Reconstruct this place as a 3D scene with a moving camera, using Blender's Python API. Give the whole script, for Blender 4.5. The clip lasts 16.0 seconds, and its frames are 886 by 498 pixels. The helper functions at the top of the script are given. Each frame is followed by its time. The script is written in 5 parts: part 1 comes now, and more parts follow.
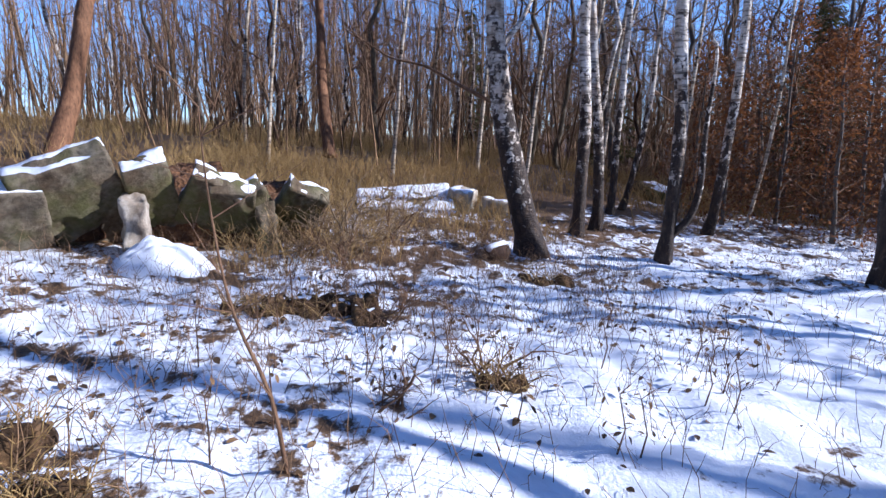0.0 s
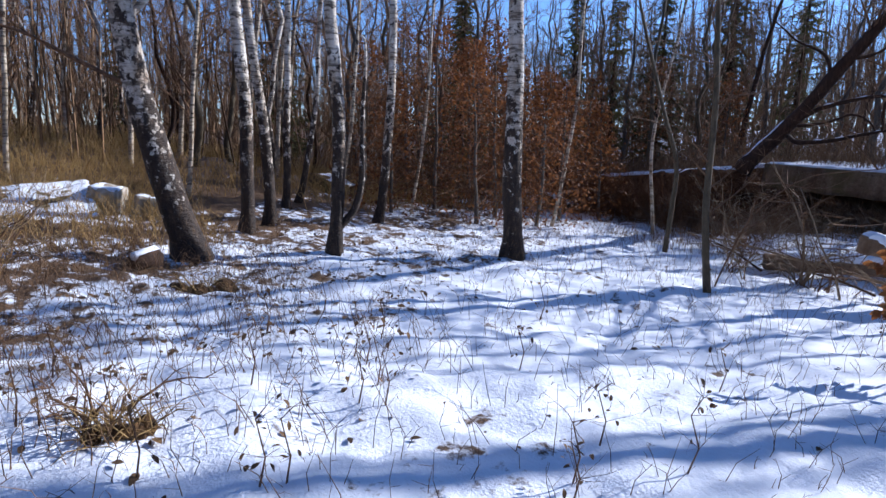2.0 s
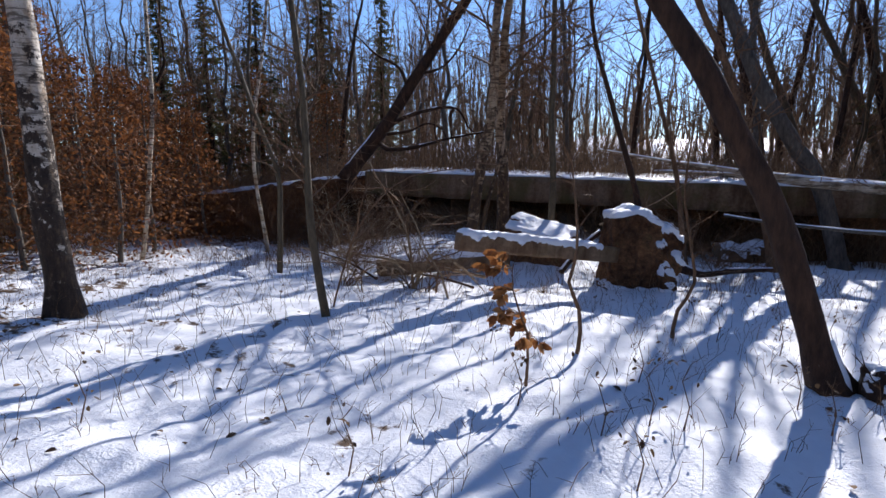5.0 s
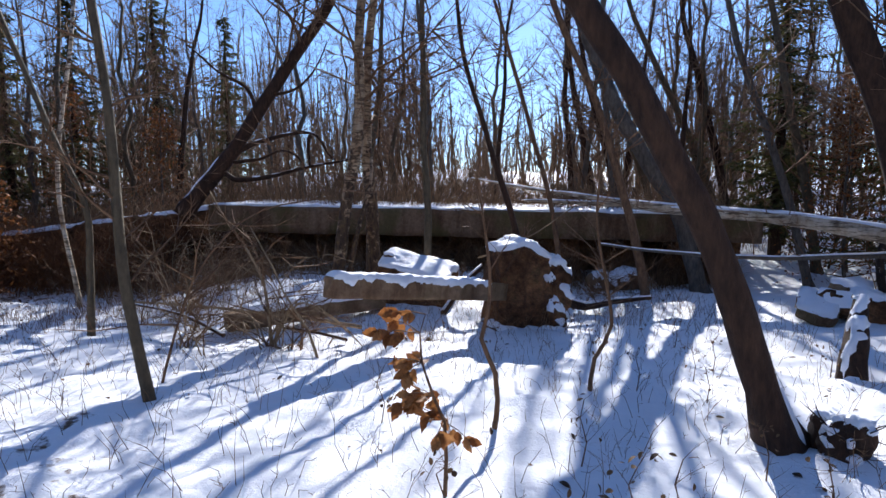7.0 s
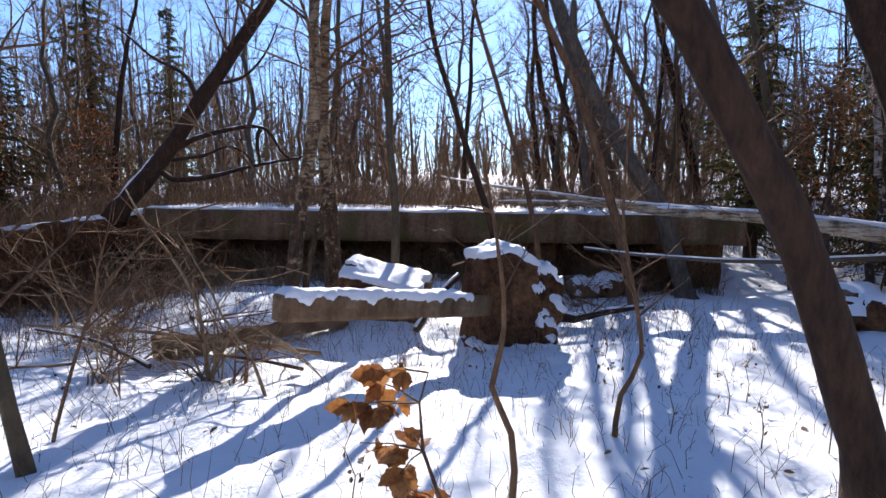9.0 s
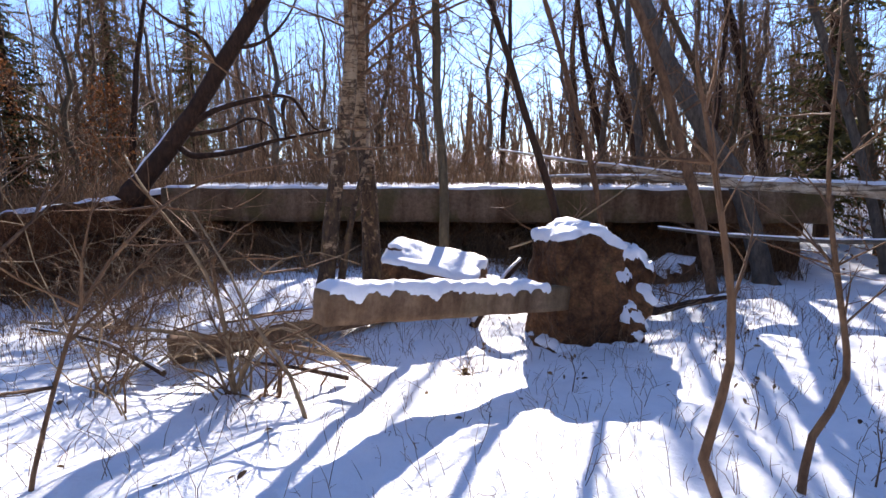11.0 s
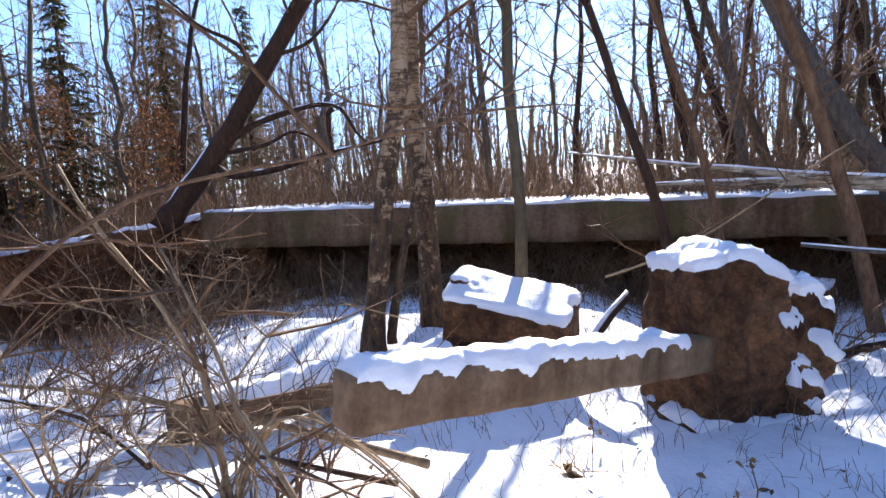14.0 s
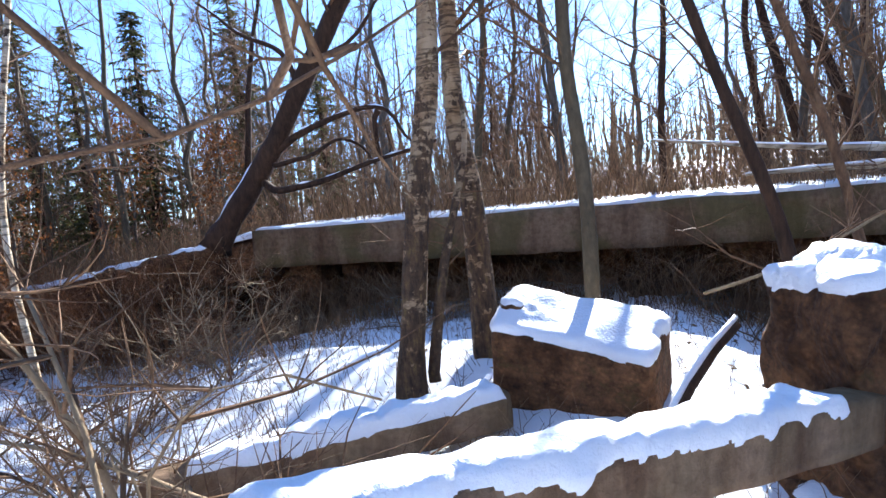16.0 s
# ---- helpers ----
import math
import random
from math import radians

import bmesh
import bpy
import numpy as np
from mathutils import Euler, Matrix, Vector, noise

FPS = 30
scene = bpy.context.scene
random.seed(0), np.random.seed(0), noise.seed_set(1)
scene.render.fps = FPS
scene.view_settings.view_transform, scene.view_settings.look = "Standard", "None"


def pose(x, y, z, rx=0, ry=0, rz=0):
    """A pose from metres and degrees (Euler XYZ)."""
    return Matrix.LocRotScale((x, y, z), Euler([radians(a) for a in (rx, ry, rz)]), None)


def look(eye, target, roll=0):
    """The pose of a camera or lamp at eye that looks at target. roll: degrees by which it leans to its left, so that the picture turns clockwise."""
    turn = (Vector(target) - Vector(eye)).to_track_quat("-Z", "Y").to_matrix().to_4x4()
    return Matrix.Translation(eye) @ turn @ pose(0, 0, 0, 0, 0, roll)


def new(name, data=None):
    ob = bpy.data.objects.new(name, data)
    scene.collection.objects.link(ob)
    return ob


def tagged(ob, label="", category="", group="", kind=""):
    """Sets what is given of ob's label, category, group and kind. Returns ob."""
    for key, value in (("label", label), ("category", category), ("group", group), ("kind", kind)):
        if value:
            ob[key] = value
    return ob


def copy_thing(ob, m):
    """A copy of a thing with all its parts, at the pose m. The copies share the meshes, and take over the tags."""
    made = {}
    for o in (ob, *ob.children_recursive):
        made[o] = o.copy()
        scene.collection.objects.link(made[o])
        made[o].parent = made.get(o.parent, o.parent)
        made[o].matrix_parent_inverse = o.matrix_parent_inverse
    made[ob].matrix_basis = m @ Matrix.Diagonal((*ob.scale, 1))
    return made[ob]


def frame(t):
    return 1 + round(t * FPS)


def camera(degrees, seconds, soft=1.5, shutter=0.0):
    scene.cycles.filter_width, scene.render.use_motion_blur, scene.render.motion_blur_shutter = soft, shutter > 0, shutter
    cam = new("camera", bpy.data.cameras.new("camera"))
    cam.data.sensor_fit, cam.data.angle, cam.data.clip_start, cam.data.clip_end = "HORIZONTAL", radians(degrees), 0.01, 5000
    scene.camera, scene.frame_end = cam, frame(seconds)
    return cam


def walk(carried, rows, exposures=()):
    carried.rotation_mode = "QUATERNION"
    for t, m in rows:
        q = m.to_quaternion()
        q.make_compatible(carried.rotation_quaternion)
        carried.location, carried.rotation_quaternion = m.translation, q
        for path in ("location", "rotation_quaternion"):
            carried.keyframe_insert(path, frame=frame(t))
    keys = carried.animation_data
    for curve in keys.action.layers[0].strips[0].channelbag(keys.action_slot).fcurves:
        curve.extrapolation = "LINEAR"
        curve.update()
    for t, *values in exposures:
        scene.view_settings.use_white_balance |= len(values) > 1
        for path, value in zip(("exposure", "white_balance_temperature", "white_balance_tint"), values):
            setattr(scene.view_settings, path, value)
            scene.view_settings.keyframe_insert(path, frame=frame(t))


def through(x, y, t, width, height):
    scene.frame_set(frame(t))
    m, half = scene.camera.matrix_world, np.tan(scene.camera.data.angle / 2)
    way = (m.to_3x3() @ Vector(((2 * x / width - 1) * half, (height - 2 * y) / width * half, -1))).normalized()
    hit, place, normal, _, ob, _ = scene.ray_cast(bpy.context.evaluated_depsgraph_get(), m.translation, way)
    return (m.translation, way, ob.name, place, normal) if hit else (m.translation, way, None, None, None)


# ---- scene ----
cam = camera(76.0, 16.0)
PATH = [
    (0, (2.574, -5.625, 1.918), (0.619, -5.474, 1.527), 0.2),
    (0.5, (2.523, -5.554, 1.913), (0.606, -5.104, 1.566), 0.8),
    (1, (2.456, -5.498, 1.894), (0.643, -4.744, 1.516), 0.5),
    (1.5, (2.444, -5.361, 1.872), (0.732, -4.409, 1.473), 0.5),
    (2, (2.329, -5.192, 1.901), (0.728, -4.062, 1.499), 1.4),
    (2.5, (2.319, -5.053, 1.893), (0.987, -3.602, 1.546), 2.1),
    (3, (2.139, -4.864, 1.878), (1.179, -3.139, 1.559), 1.1),
    (3.5, (2.056, -4.709, 1.854), (1.265, -2.911, 1.478), 1.4),
    (4, (1.943, -4.359, 1.800), (1.240, -2.521, 1.443), 0.6),
    (6.5, (1.261, -2.827, 1.706), (0.923, -0.873, 1.445), 0.1),
    (7, (1.170, -2.520, 1.674), (1.041, -0.536, 1.458), -0.4),
    (7.5, (1.116, -2.288, 1.659), (1.142, -0.301, 1.431), 0.5),
    (8, (1.132, -1.973, 1.631), (1.228, 0.015, 1.429), 0.3),
    (8.5, (1.080, -1.710, 1.663), (1.176, 0.274, 1.425), 1.5),
    (9, (0.917, -1.373, 1.596), (0.935, 0.617, 1.392), -0.6),
    (11.5, (0.388, 0.032, 1.473), (0.312, 2.011, 1.195), -1.0),
    (12, (0.339, 0.300, 1.457), (0.203, 2.275, 1.171), -1.2),
    (12.5, (0.337, 0.645, 1.429), (0.073, 2.600, 1.104), -2.5),
    (13, (0.285, 0.894, 1.420), (0.019, 2.861, 1.181), -2.6),
    (13.5, (0.224, 1.104, 1.462), (-0.004, 3.078, 1.234), -2.6),
    (14, (0.253, 1.347, 1.417), (-0.016, 3.319, 1.219), -3.2),
    (14.5, (0.367, 1.668, 1.410), (-0.081, 3.605, 1.189), -2.5),
    (15, (0.421, 1.955, 1.417), (-0.067, 3.882, 1.196), -3.4),
    (15.5, (0.418, 2.232, 1.398), (-0.110, 4.152, 1.215), -4.9),
    (16, (0.415, 2.453, 1.382), (-0.143, 4.367, 1.230), -6.1),
]
walk(cam, [(t, look(eye, target, roll)) for t, eye, target, roll in PATH],
     exposures=[(0, 0.78, 5200, 19), (2.0, 0.54, 5300, 16), (3.0, 0.40, 5450, 17), (4.0, 0.18, 5600, 15), (6.5, 0.88, 6100, 17), (7.0, 0.80, 5800, 14), (7.5, 0.92, 5900, 17), (8.0, 0.75, 5700, 12), (8.5, 0.75, 5700, 8), (9.0, 1.06, 6050, 15),
                (11.5, 1.42, 6250, 19), (12.5, 1.38, 6050, 14), (13.0, 1.52, 6050, 16), (14.0, 1.84, 6100, 15), (14.5, 2.26, 6350, 18), (15.0, 2.22, 6100, 14), (15.5, 2.02, 5750, 9), (16, 2.02, 5750, 9)])

# ---- daylight: low winter sun ahead of the walker, clear blue sky ----
SUN_EL, SUN_AZ = 27.5, 9.0          # degrees up; from +y towards +x
world = bpy.data.worlds.new("sky")
scene.world = world
world.use_nodes = True
wn = world.node_tree
sky = wn.nodes.new("ShaderNodeTexSky")
sky.sky_type, sky.sun_disc = "NISHITA", False
sky.sun_elevation, sky.sun_rotation = radians(SUN_EL), radians(SUN_AZ)
sky.air_density, sky.dust_density, sky.ozone_density = 1.0, 0.25, 3.5
sky.altitude = 2200
wn.links.new(sky.outputs[0], wn.nodes["Background"].inputs[0])
wn.nodes["Background"].inputs[1].default_value = 0.11
sun_data = bpy.data.lights.new("sun", "SUN")
sun_data.energy, sun_data.angle, sun_data.color = 5.0, radians(0.5), (1.0, 0.93, 0.82)
sun = new("sun", sun_data)
sun_dir = Vector((math.sin(radians(SUN_AZ)) * math.cos(radians(SUN_EL)), math.cos(radians(SUN_AZ)) * math.cos(radians(SUN_EL)), math.sin(radians(SUN_EL))))
sun.matrix_world = look(sun_dir * 60, (0, 0, 0))


# ---- materials ----
def mat(name, build, rough=0.8):
    m = bpy.data.materials.new(name)
    m.use_nodes = True
    nt = m.node_tree
    b = nt.nodes["Principled BSDF"]
    b.inputs["Roughness"].default_value = rough
    b.inputs["Specular IOR Level"].default_value = 0.3
    build(nt, b)
    return m


def coords(nt, scale=(1, 1, 1), kind="Object"):
    tc, mp = nt.nodes.new("ShaderNodeTexCoord"), nt.nodes.new("ShaderNodeMapping")
    mp.inputs["Scale"].default_value = scale
    nt.links.new(tc.outputs[kind], mp.inputs["Vector"])
    return mp.outputs[0]


def noise_node(nt, vec, scale, detail=4, rough=0.6):
    n = nt.nodes.new("ShaderNodeTexNoise")
    n.inputs["Scale"].default_value, n.inputs["Detail"].default_value, n.inputs["Roughness"].default_value = scale, detail, rough
    nt.links.new(vec, n.inputs["Vector"])
    return n.outputs["Fac"]


def ramp(nt, fac, stops):
    r = nt.nodes.new("ShaderNodeValToRGB")
    els = r.color_ramp.elements
    while len(els) < len(stops):
        els.new(0.5)
    for e, (p, c) in zip(els, stops):
        e.position = p
        e.color = (c, c, c, 1) if isinstance(c, (int, float)) else (*c, 1)
    nt.links.new(fac, r.inputs["Fac"])
    return r.outputs["Color"]


def mix(nt, fac, a, b, how="MIX"):
    n = nt.nodes.new("ShaderNodeMix")
    n.data_type, n.blend_type = "RGBA", how
    for sock, v in ((n.inputs[0], fac), (n.inputs[6], a), (n.inputs[7], b)):
        if isinstance(v, (int, float)):
            sock.default_value = v
        elif isinstance(v, tuple):
            sock.default_value = (*v, 1)
        else:
            nt.links.new(v, sock)
    return n.outputs[2]


def bump(nt, b, height, strength, dist=0.02):
    n = nt.nodes.new("ShaderNodeBump")
    n.inputs["Strength"].default_value, n.inputs["Distance"].default_value = strength, dist
    nt.links.new(height, n.inputs["Height"])
    nt.links.new(n.outputs[0], b.inputs["Normal"])


def m_snow(nt, b):
    v = coords(nt)
    big, fine = noise_node(nt, v, 3.0, 5), noise_node(nt, v, 45.0, 3)
    nt.links.new(ramp(nt, big, [(0.3, (0.80, 0.82, 0.86)), (0.7, (0.90, 0.91, 0.93))]), b.inputs["Base Color"])
    bump(nt, b, mix(nt, 0.35, big, fine), 0.5, 0.05)


def m_ground(nt, b):
    """Snow with bare patches of leaf litter and earth."""
    v = coords(nt)
    big, mid, fine = noise_node(nt, v, 0.55, 5, 0.65), noise_node(nt, v, 4.5, 6, 0.7), noise_node(nt, v, 38.0, 4)
    sep = nt.nodes.new("ShaderNodeSeparateXYZ")
    nt.links.new(v, sep.inputs[0])
    # more litter in the rough ground to the west and south-west, little in the clearing
    rng = nt.nodes.new("ShaderNodeMapRange")
    rng.inputs["From Min"].default_value, rng.inputs["From Max"].default_value = 2.5, -16.0
    rng.inputs["To Min"].default_value, rng.inputs["To Max"].default_value = 0.0, 0.31
    mad = nt.nodes.new("ShaderNodeMath")
    mad.operation = "MULTIPLY_ADD"
    mad.inputs[1].default_value = 0.6
    nt.links.new(sep.outputs["Y"], mad.inputs[0])
    nt.links.new(sep.outputs["X"], mad.inputs[2])
    nt.links.new(mad.outputs[0], rng.inputs["Value"])
    add = nt.nodes.new("ShaderNodeMath")
    add.operation = "ADD"
    nt.links.new(mix(nt, 0.55, big, mid), add.inputs[0])
    nt.links.new(rng.outputs[0], add.inputs[1])
    bare = ramp(nt, add.outputs[0], [(0.645, 0.0), (0.69, 1.0)])
    litter = ramp(nt, fine, [(0.3, (0.035, 0.022, 0.014)), (0.55, (0.13, 0.075, 0.035)), (0.75, (0.24, 0.15, 0.07))])
    white = ramp(nt, mid, [(0.3, (0.80, 0.82, 0.86)), (0.7, (0.90, 0.91, 0.93))])
    nt.links.new(mix(nt, bare, white, litter), b.inputs["Base Color"])
    bump(nt, b, mix(nt, 0.3, mid, fine), 0.55, 0.06)


def m_birch(nt, b, shade=(1.0, 0.96, 0.90), low=-0.21, crust=(0.16, 0.10, 0.055), crack=(0.05, 0.032, 0.02)):
    v = coords(nt)
    bands = ramp(nt, noise_node(nt, coords(nt, (3, 3, 22)), 1.0, 5, 0.7), [(0.50, (1.0, 1.0, 1.0)), (0.60, (0.10, 0.08, 0.06))])
    tone = ramp(nt, noise_node(nt, coords(nt, (2, 2, 1.2)), 2.5, 5), [(0.35, (0.34, 0.25, 0.17)), (0.5, (0.58, 0.52, 0.44)), (0.65, (0.74, 0.71, 0.65))])
    pale = mix(nt, 1.0, mix(nt, 0.8, tone, bands, "MULTIPLY"), shade, "MULTIPLY")
    dark = ramp(nt, noise_node(nt, coords(nt, (9, 9, 3)), 2.0, 6, 0.7), [(0.32, (0.016, 0.011, 0.008)), (0.55, crack), (0.75, crust)])
    sep = nt.nodes.new("ShaderNodeSeparateXYZ")
    nt.links.new(v, sep.inputs[0])
    height = nt.nodes.new("ShaderNodeMapRange")
    height.inputs["From Min"].default_value, height.inputs["From Max"].default_value = 0.1, 3.2
    height.inputs["To Min"].default_value, height.inputs["To Max"].default_value = low, 0.03
    nt.links.new(sep.outputs["Z"], height.inputs["Value"])
    add = nt.nodes.new("ShaderNodeMath")
    add.operation = "ADD"
    nt.links.new(noise_node(nt, coords(nt, (4.5, 4.5, 4.2)), 1.6, 6, 0.72), add.inputs[0])
    nt.links.new(height.outputs[0], add.inputs[1])
    # old bark: black and cracked at the foot, breaking up into blotches higher up
    nt.links.new(mix(nt, ramp(nt, add.outputs[0], [(0.44, 0.0), (0.475, 1.0)]), dark, pale), b.inputs["Base Color"])
    bump(nt, b, noise_node(nt, coords(nt, (8, 8, 14)), 2.0, 5), 1.0, 0.035)


def m_bark(c0, c1, zs=3.0, moss=0.0):
    def build(nt, b):
        f = noise_node(nt, coords(nt, (12, 12, zs)), 1.5, 6, 0.7)
        col = ramp(nt, f, [(0.3, c0), (0.7, c1)])
        tone = ramp(nt, noise_node(nt, coords(nt), 2.0, 3), [(0.3, 0.65), (0.7, 1.0)])
        col = mix(nt, 1.0, col, tone, "MULTIPLY")
        if moss:
            g = ramp(nt, noise_node(nt, coords(nt), 4.0, 5), [(0.5, 0.0), (0.62, moss)])
            col = mix(nt, g, col, (0.06, 0.075, 0.015))
        nt.links.new(col, b.inputs["Base Color"])
        bump(nt, b, f, 0.8, 0.02)
    return build


def m_concrete(nt, b, c0=(0.13, 0.080, 0.045), c1=(0.31, 0.205, 0.12), moss=(0.10, 0.085, 0.025), much=0.65):
    v = coords(nt)
    f, big = noise_node(nt, v, 14.0, 6, 0.7), noise_node(nt, v, 1.3, 5)
    col = ramp(nt, f, [(0.25, c0), (0.7, c1)])
    stain = ramp(nt, noise_node(nt, coords(nt, (2.2, 2.2, 0.5)), 1.5, 5), [(0.36, (0.45, 0.37, 0.30)), (0.64, (1.0, 1.0, 1.0))])
    col = mix(nt, 1.0, col, stain, "MULTIPLY")
    g = ramp(nt, big, [(0.48, 0.0), (0.62, much)])
    nt.links.new(mix(nt, g, col, moss), b.inputs["Base Color"])
    bump(nt, b, mix(nt, 0.5, f, big), 0.9, 0.045)


def m_rough(c0, c1, scale=9.0):
    """Crumbling brown concrete and brick rubble: pebbles, rust and damp stains, a little moss."""
    def build(nt, b):
        v = coords(nt)
        f, big = noise_node(nt, v, scale, 8, 0.75), noise_node(nt, v, 1.7, 5, 0.65)
        vor = nt.nodes.new("ShaderNodeTexVoronoi")
        vor.inputs["Scale"].default_value = 22.0
        nt.links.new(v, vor.inputs["Vector"])
        col = ramp(nt, f, [(0.3, c0), (0.55, c1), (0.75, tuple(min(1, c * 1.7) for c in c1))])
        col = mix(nt, 1.0, col, ramp(nt, big, [(0.36, (0.30, 0.26, 0.22)), (0.6, (1.0, 1.0, 1.0))]), "MULTIPLY")
        peb = ramp(nt, vor.outputs["Distance"], [(0.1, 1.0), (0.45, 0.55)])
        col = mix(nt, 0.6, col, peb, "MULTIPLY")
        moss = ramp(nt, noise_node(nt, v, 3.1, 6, 0.7), [(0.57, 0.0), (0.68, 0.6)])
        nt.links.new(mix(nt, moss, col, (0.07, 0.065, 0.018)), b.inputs["Base Color"])
        bump(nt, b, mix(nt, 0.5, f, vor.outputs["Distance"]), 1.0, 0.05)
    return build


def m_leaf(c0, c1, through=0.35):
    def build(nt, b):
        geo = nt.nodes.new("ShaderNodeNewGeometry")
        col = ramp(nt, geo.outputs["Random Per Island"], [(0.0, c0), (1.0, c1)])
        nt.links.new(col, b.inputs["Base Color"])
        tr = nt.nodes.new("ShaderNodeBsdfTranslucent")
        nt.links.new(col, tr.inputs["Color"])
        ms = nt.nodes.new("ShaderNodeMixShader")
        ms.inputs[0].default_value = through
        nt.links.new(b.outputs[0], ms.inputs[1])
        nt.links.new(tr.outputs[0], ms.inputs[2])
        nt.links.new(ms.outputs[0], nt.nodes["Material Output"].inputs["Surface"])
    return build


def m_dead_leaf(nt, b):
    """Broad dead leaves, each of its own brown, mottled, letting sunlight through."""
    info = nt.nodes.new("ShaderNodeObjectInfo")
    base = ramp(nt, info.outputs["Random"], [(0.0, (0.20, 0.075, 0.022)), (0.5, (0.36, 0.15, 0.04)), (1.0, (0.46, 0.23, 0.085))])
    col = mix(nt, 1.0, base, ramp(nt, noise_node(nt, coords(nt), 60.0, 5, 0.7), [(0.35, (0.55, 0.5, 0.45)), (0.62, (1.0, 1.0, 1.0))]), "MULTIPLY")
    nt.links.new(col, b.inputs["Base Color"])
    bump(nt, b, noise_node(nt, coords(nt), 90.0, 4), 0.4, 0.004)
    tr = nt.nodes.new("ShaderNodeBsdfTranslucent")
    nt.links.new(col, tr.inputs["Color"])
    ms = nt.nodes.new("ShaderNodeMixShader")
    ms.inputs[0].default_value = 0.4
    nt.links.new(b.outputs[0], ms.inputs[1])
    nt.links.new(tr.outputs[0], ms.inputs[2])
    nt.links.new(ms.outputs[0], nt.nodes["Material Output"].inputs["Surface"])


SNOW = mat("snow", m_snow, 0.55)
GROUND = mat("snowy_ground", m_ground, 0.6)
BIRCH = mat("birch_bark", m_birch, 0.7)
OLD_BIRCH = mat("old_birch_bark", lambda nt, b: m_birch(nt, b, (0.60, 0.45, 0.30), -0.17, (0.22, 0.16, 0.05), (0.10, 0.058, 0.03)), 0.75)
LOG_BIRCH = mat("fallen_birch_bark", lambda nt, b: m_birch(nt, b, (0.9, 0.8, 0.65), 0.14), 0.75)
DARK = mat("dark_bark", m_bark((0.022, 0.012, 0.007), (0.095, 0.048, 0.025)), 0.85)
OLIVE = mat("olive_bark", m_bark((0.07, 0.052, 0.028), (0.17, 0.125, 0.07), 5.0), 0.7)
PINE = mat("pine_bark", m_bark((0.10, 0.045, 0.02), (0.34, 0.17, 0.08), 4.0), 0.85)
GREY = mat("grey_bark", m_bark((0.06, 0.05, 0.04), (0.20, 0.165, 0.125), 4.0), 0.8)
TWIG = mat("twig_bark", m_bark((0.10, 0.05, 0.025), (0.30, 0.17, 0.085), 5.0), 0.8)
PALE_TWIG = mat("pale_dead_wood", m_bark((0.20, 0.13, 0.07), (0.46, 0.33, 0.19), 5.0), 0.8)
BEAM = mat("tan_concrete", lambda nt, b: m_concrete(nt, b, (0.17, 0.10, 0.055), (0.37, 0.24, 0.135), (0.13, 0.10, 0.04), 0.3), 0.9)
CONCRETE = mat("old_concrete", m_concrete, 0.9)
MOSS_CONCRETE = mat("mossy_concrete", lambda nt, b: m_concrete(nt, b, (0.08, 0.066, 0.042), (0.32, 0.265, 0.18), (0.085, 0.085, 0.02), 0.8), 0.95)
PALE_CONCRETE = mat("pale_concrete", lambda nt, b: m_concrete(nt, b, (0.30, 0.26, 0.20), (0.66, 0.60, 0.50), (0.20, 0.16, 0.07), 0.4), 0.95)
EARTH = mat("bare_earth", m_rough((0.05, 0.028, 0.012), (0.22, 0.125, 0.05), 14.0), 0.95)
RUBBLE = mat("brown_rubble", m_rough((0.05, 0.023, 0.010), (0.27, 0.128, 0.052)), 0.95)
LEAF = mat("oak_leaf", m_dead_leaf, 0.6)
BEECH = mat("beech_leaf", m_leaf((0.09, 0.034, 0.013), (0.30, 0.12, 0.036), 0.4), 0.7)
LITTER = mat("leaf_litter", m_leaf((0.05, 0.03, 0.018), (0.24, 0.14, 0.06), 0.2), 0.8)
STRAW = mat("dry_straw", m_leaf((0.26, 0.16, 0.055), (0.56, 0.38, 0.15), 0.35), 0.7)
STALK = mat("dead_stalk", m_leaf((0.07, 0.038, 0.02), (0.30, 0.18, 0.09), 0.15), 0.8)
RUST = mat("rusty_stalk", m_leaf((0.07, 0.03, 0.013), (0.26, 0.115, 0.045), 0.2), 0.8)
NEEDLE = mat("spruce_needle", m_leaf((0.035, 0.036, 0.012), (0.14, 0.125, 0.04), 0.3), 0.7)
WOODS = mat("far_twigs", m_leaf((0.06, 0.032, 0.015), (0.30, 0.18, 0.09), 0.0), 0.85)


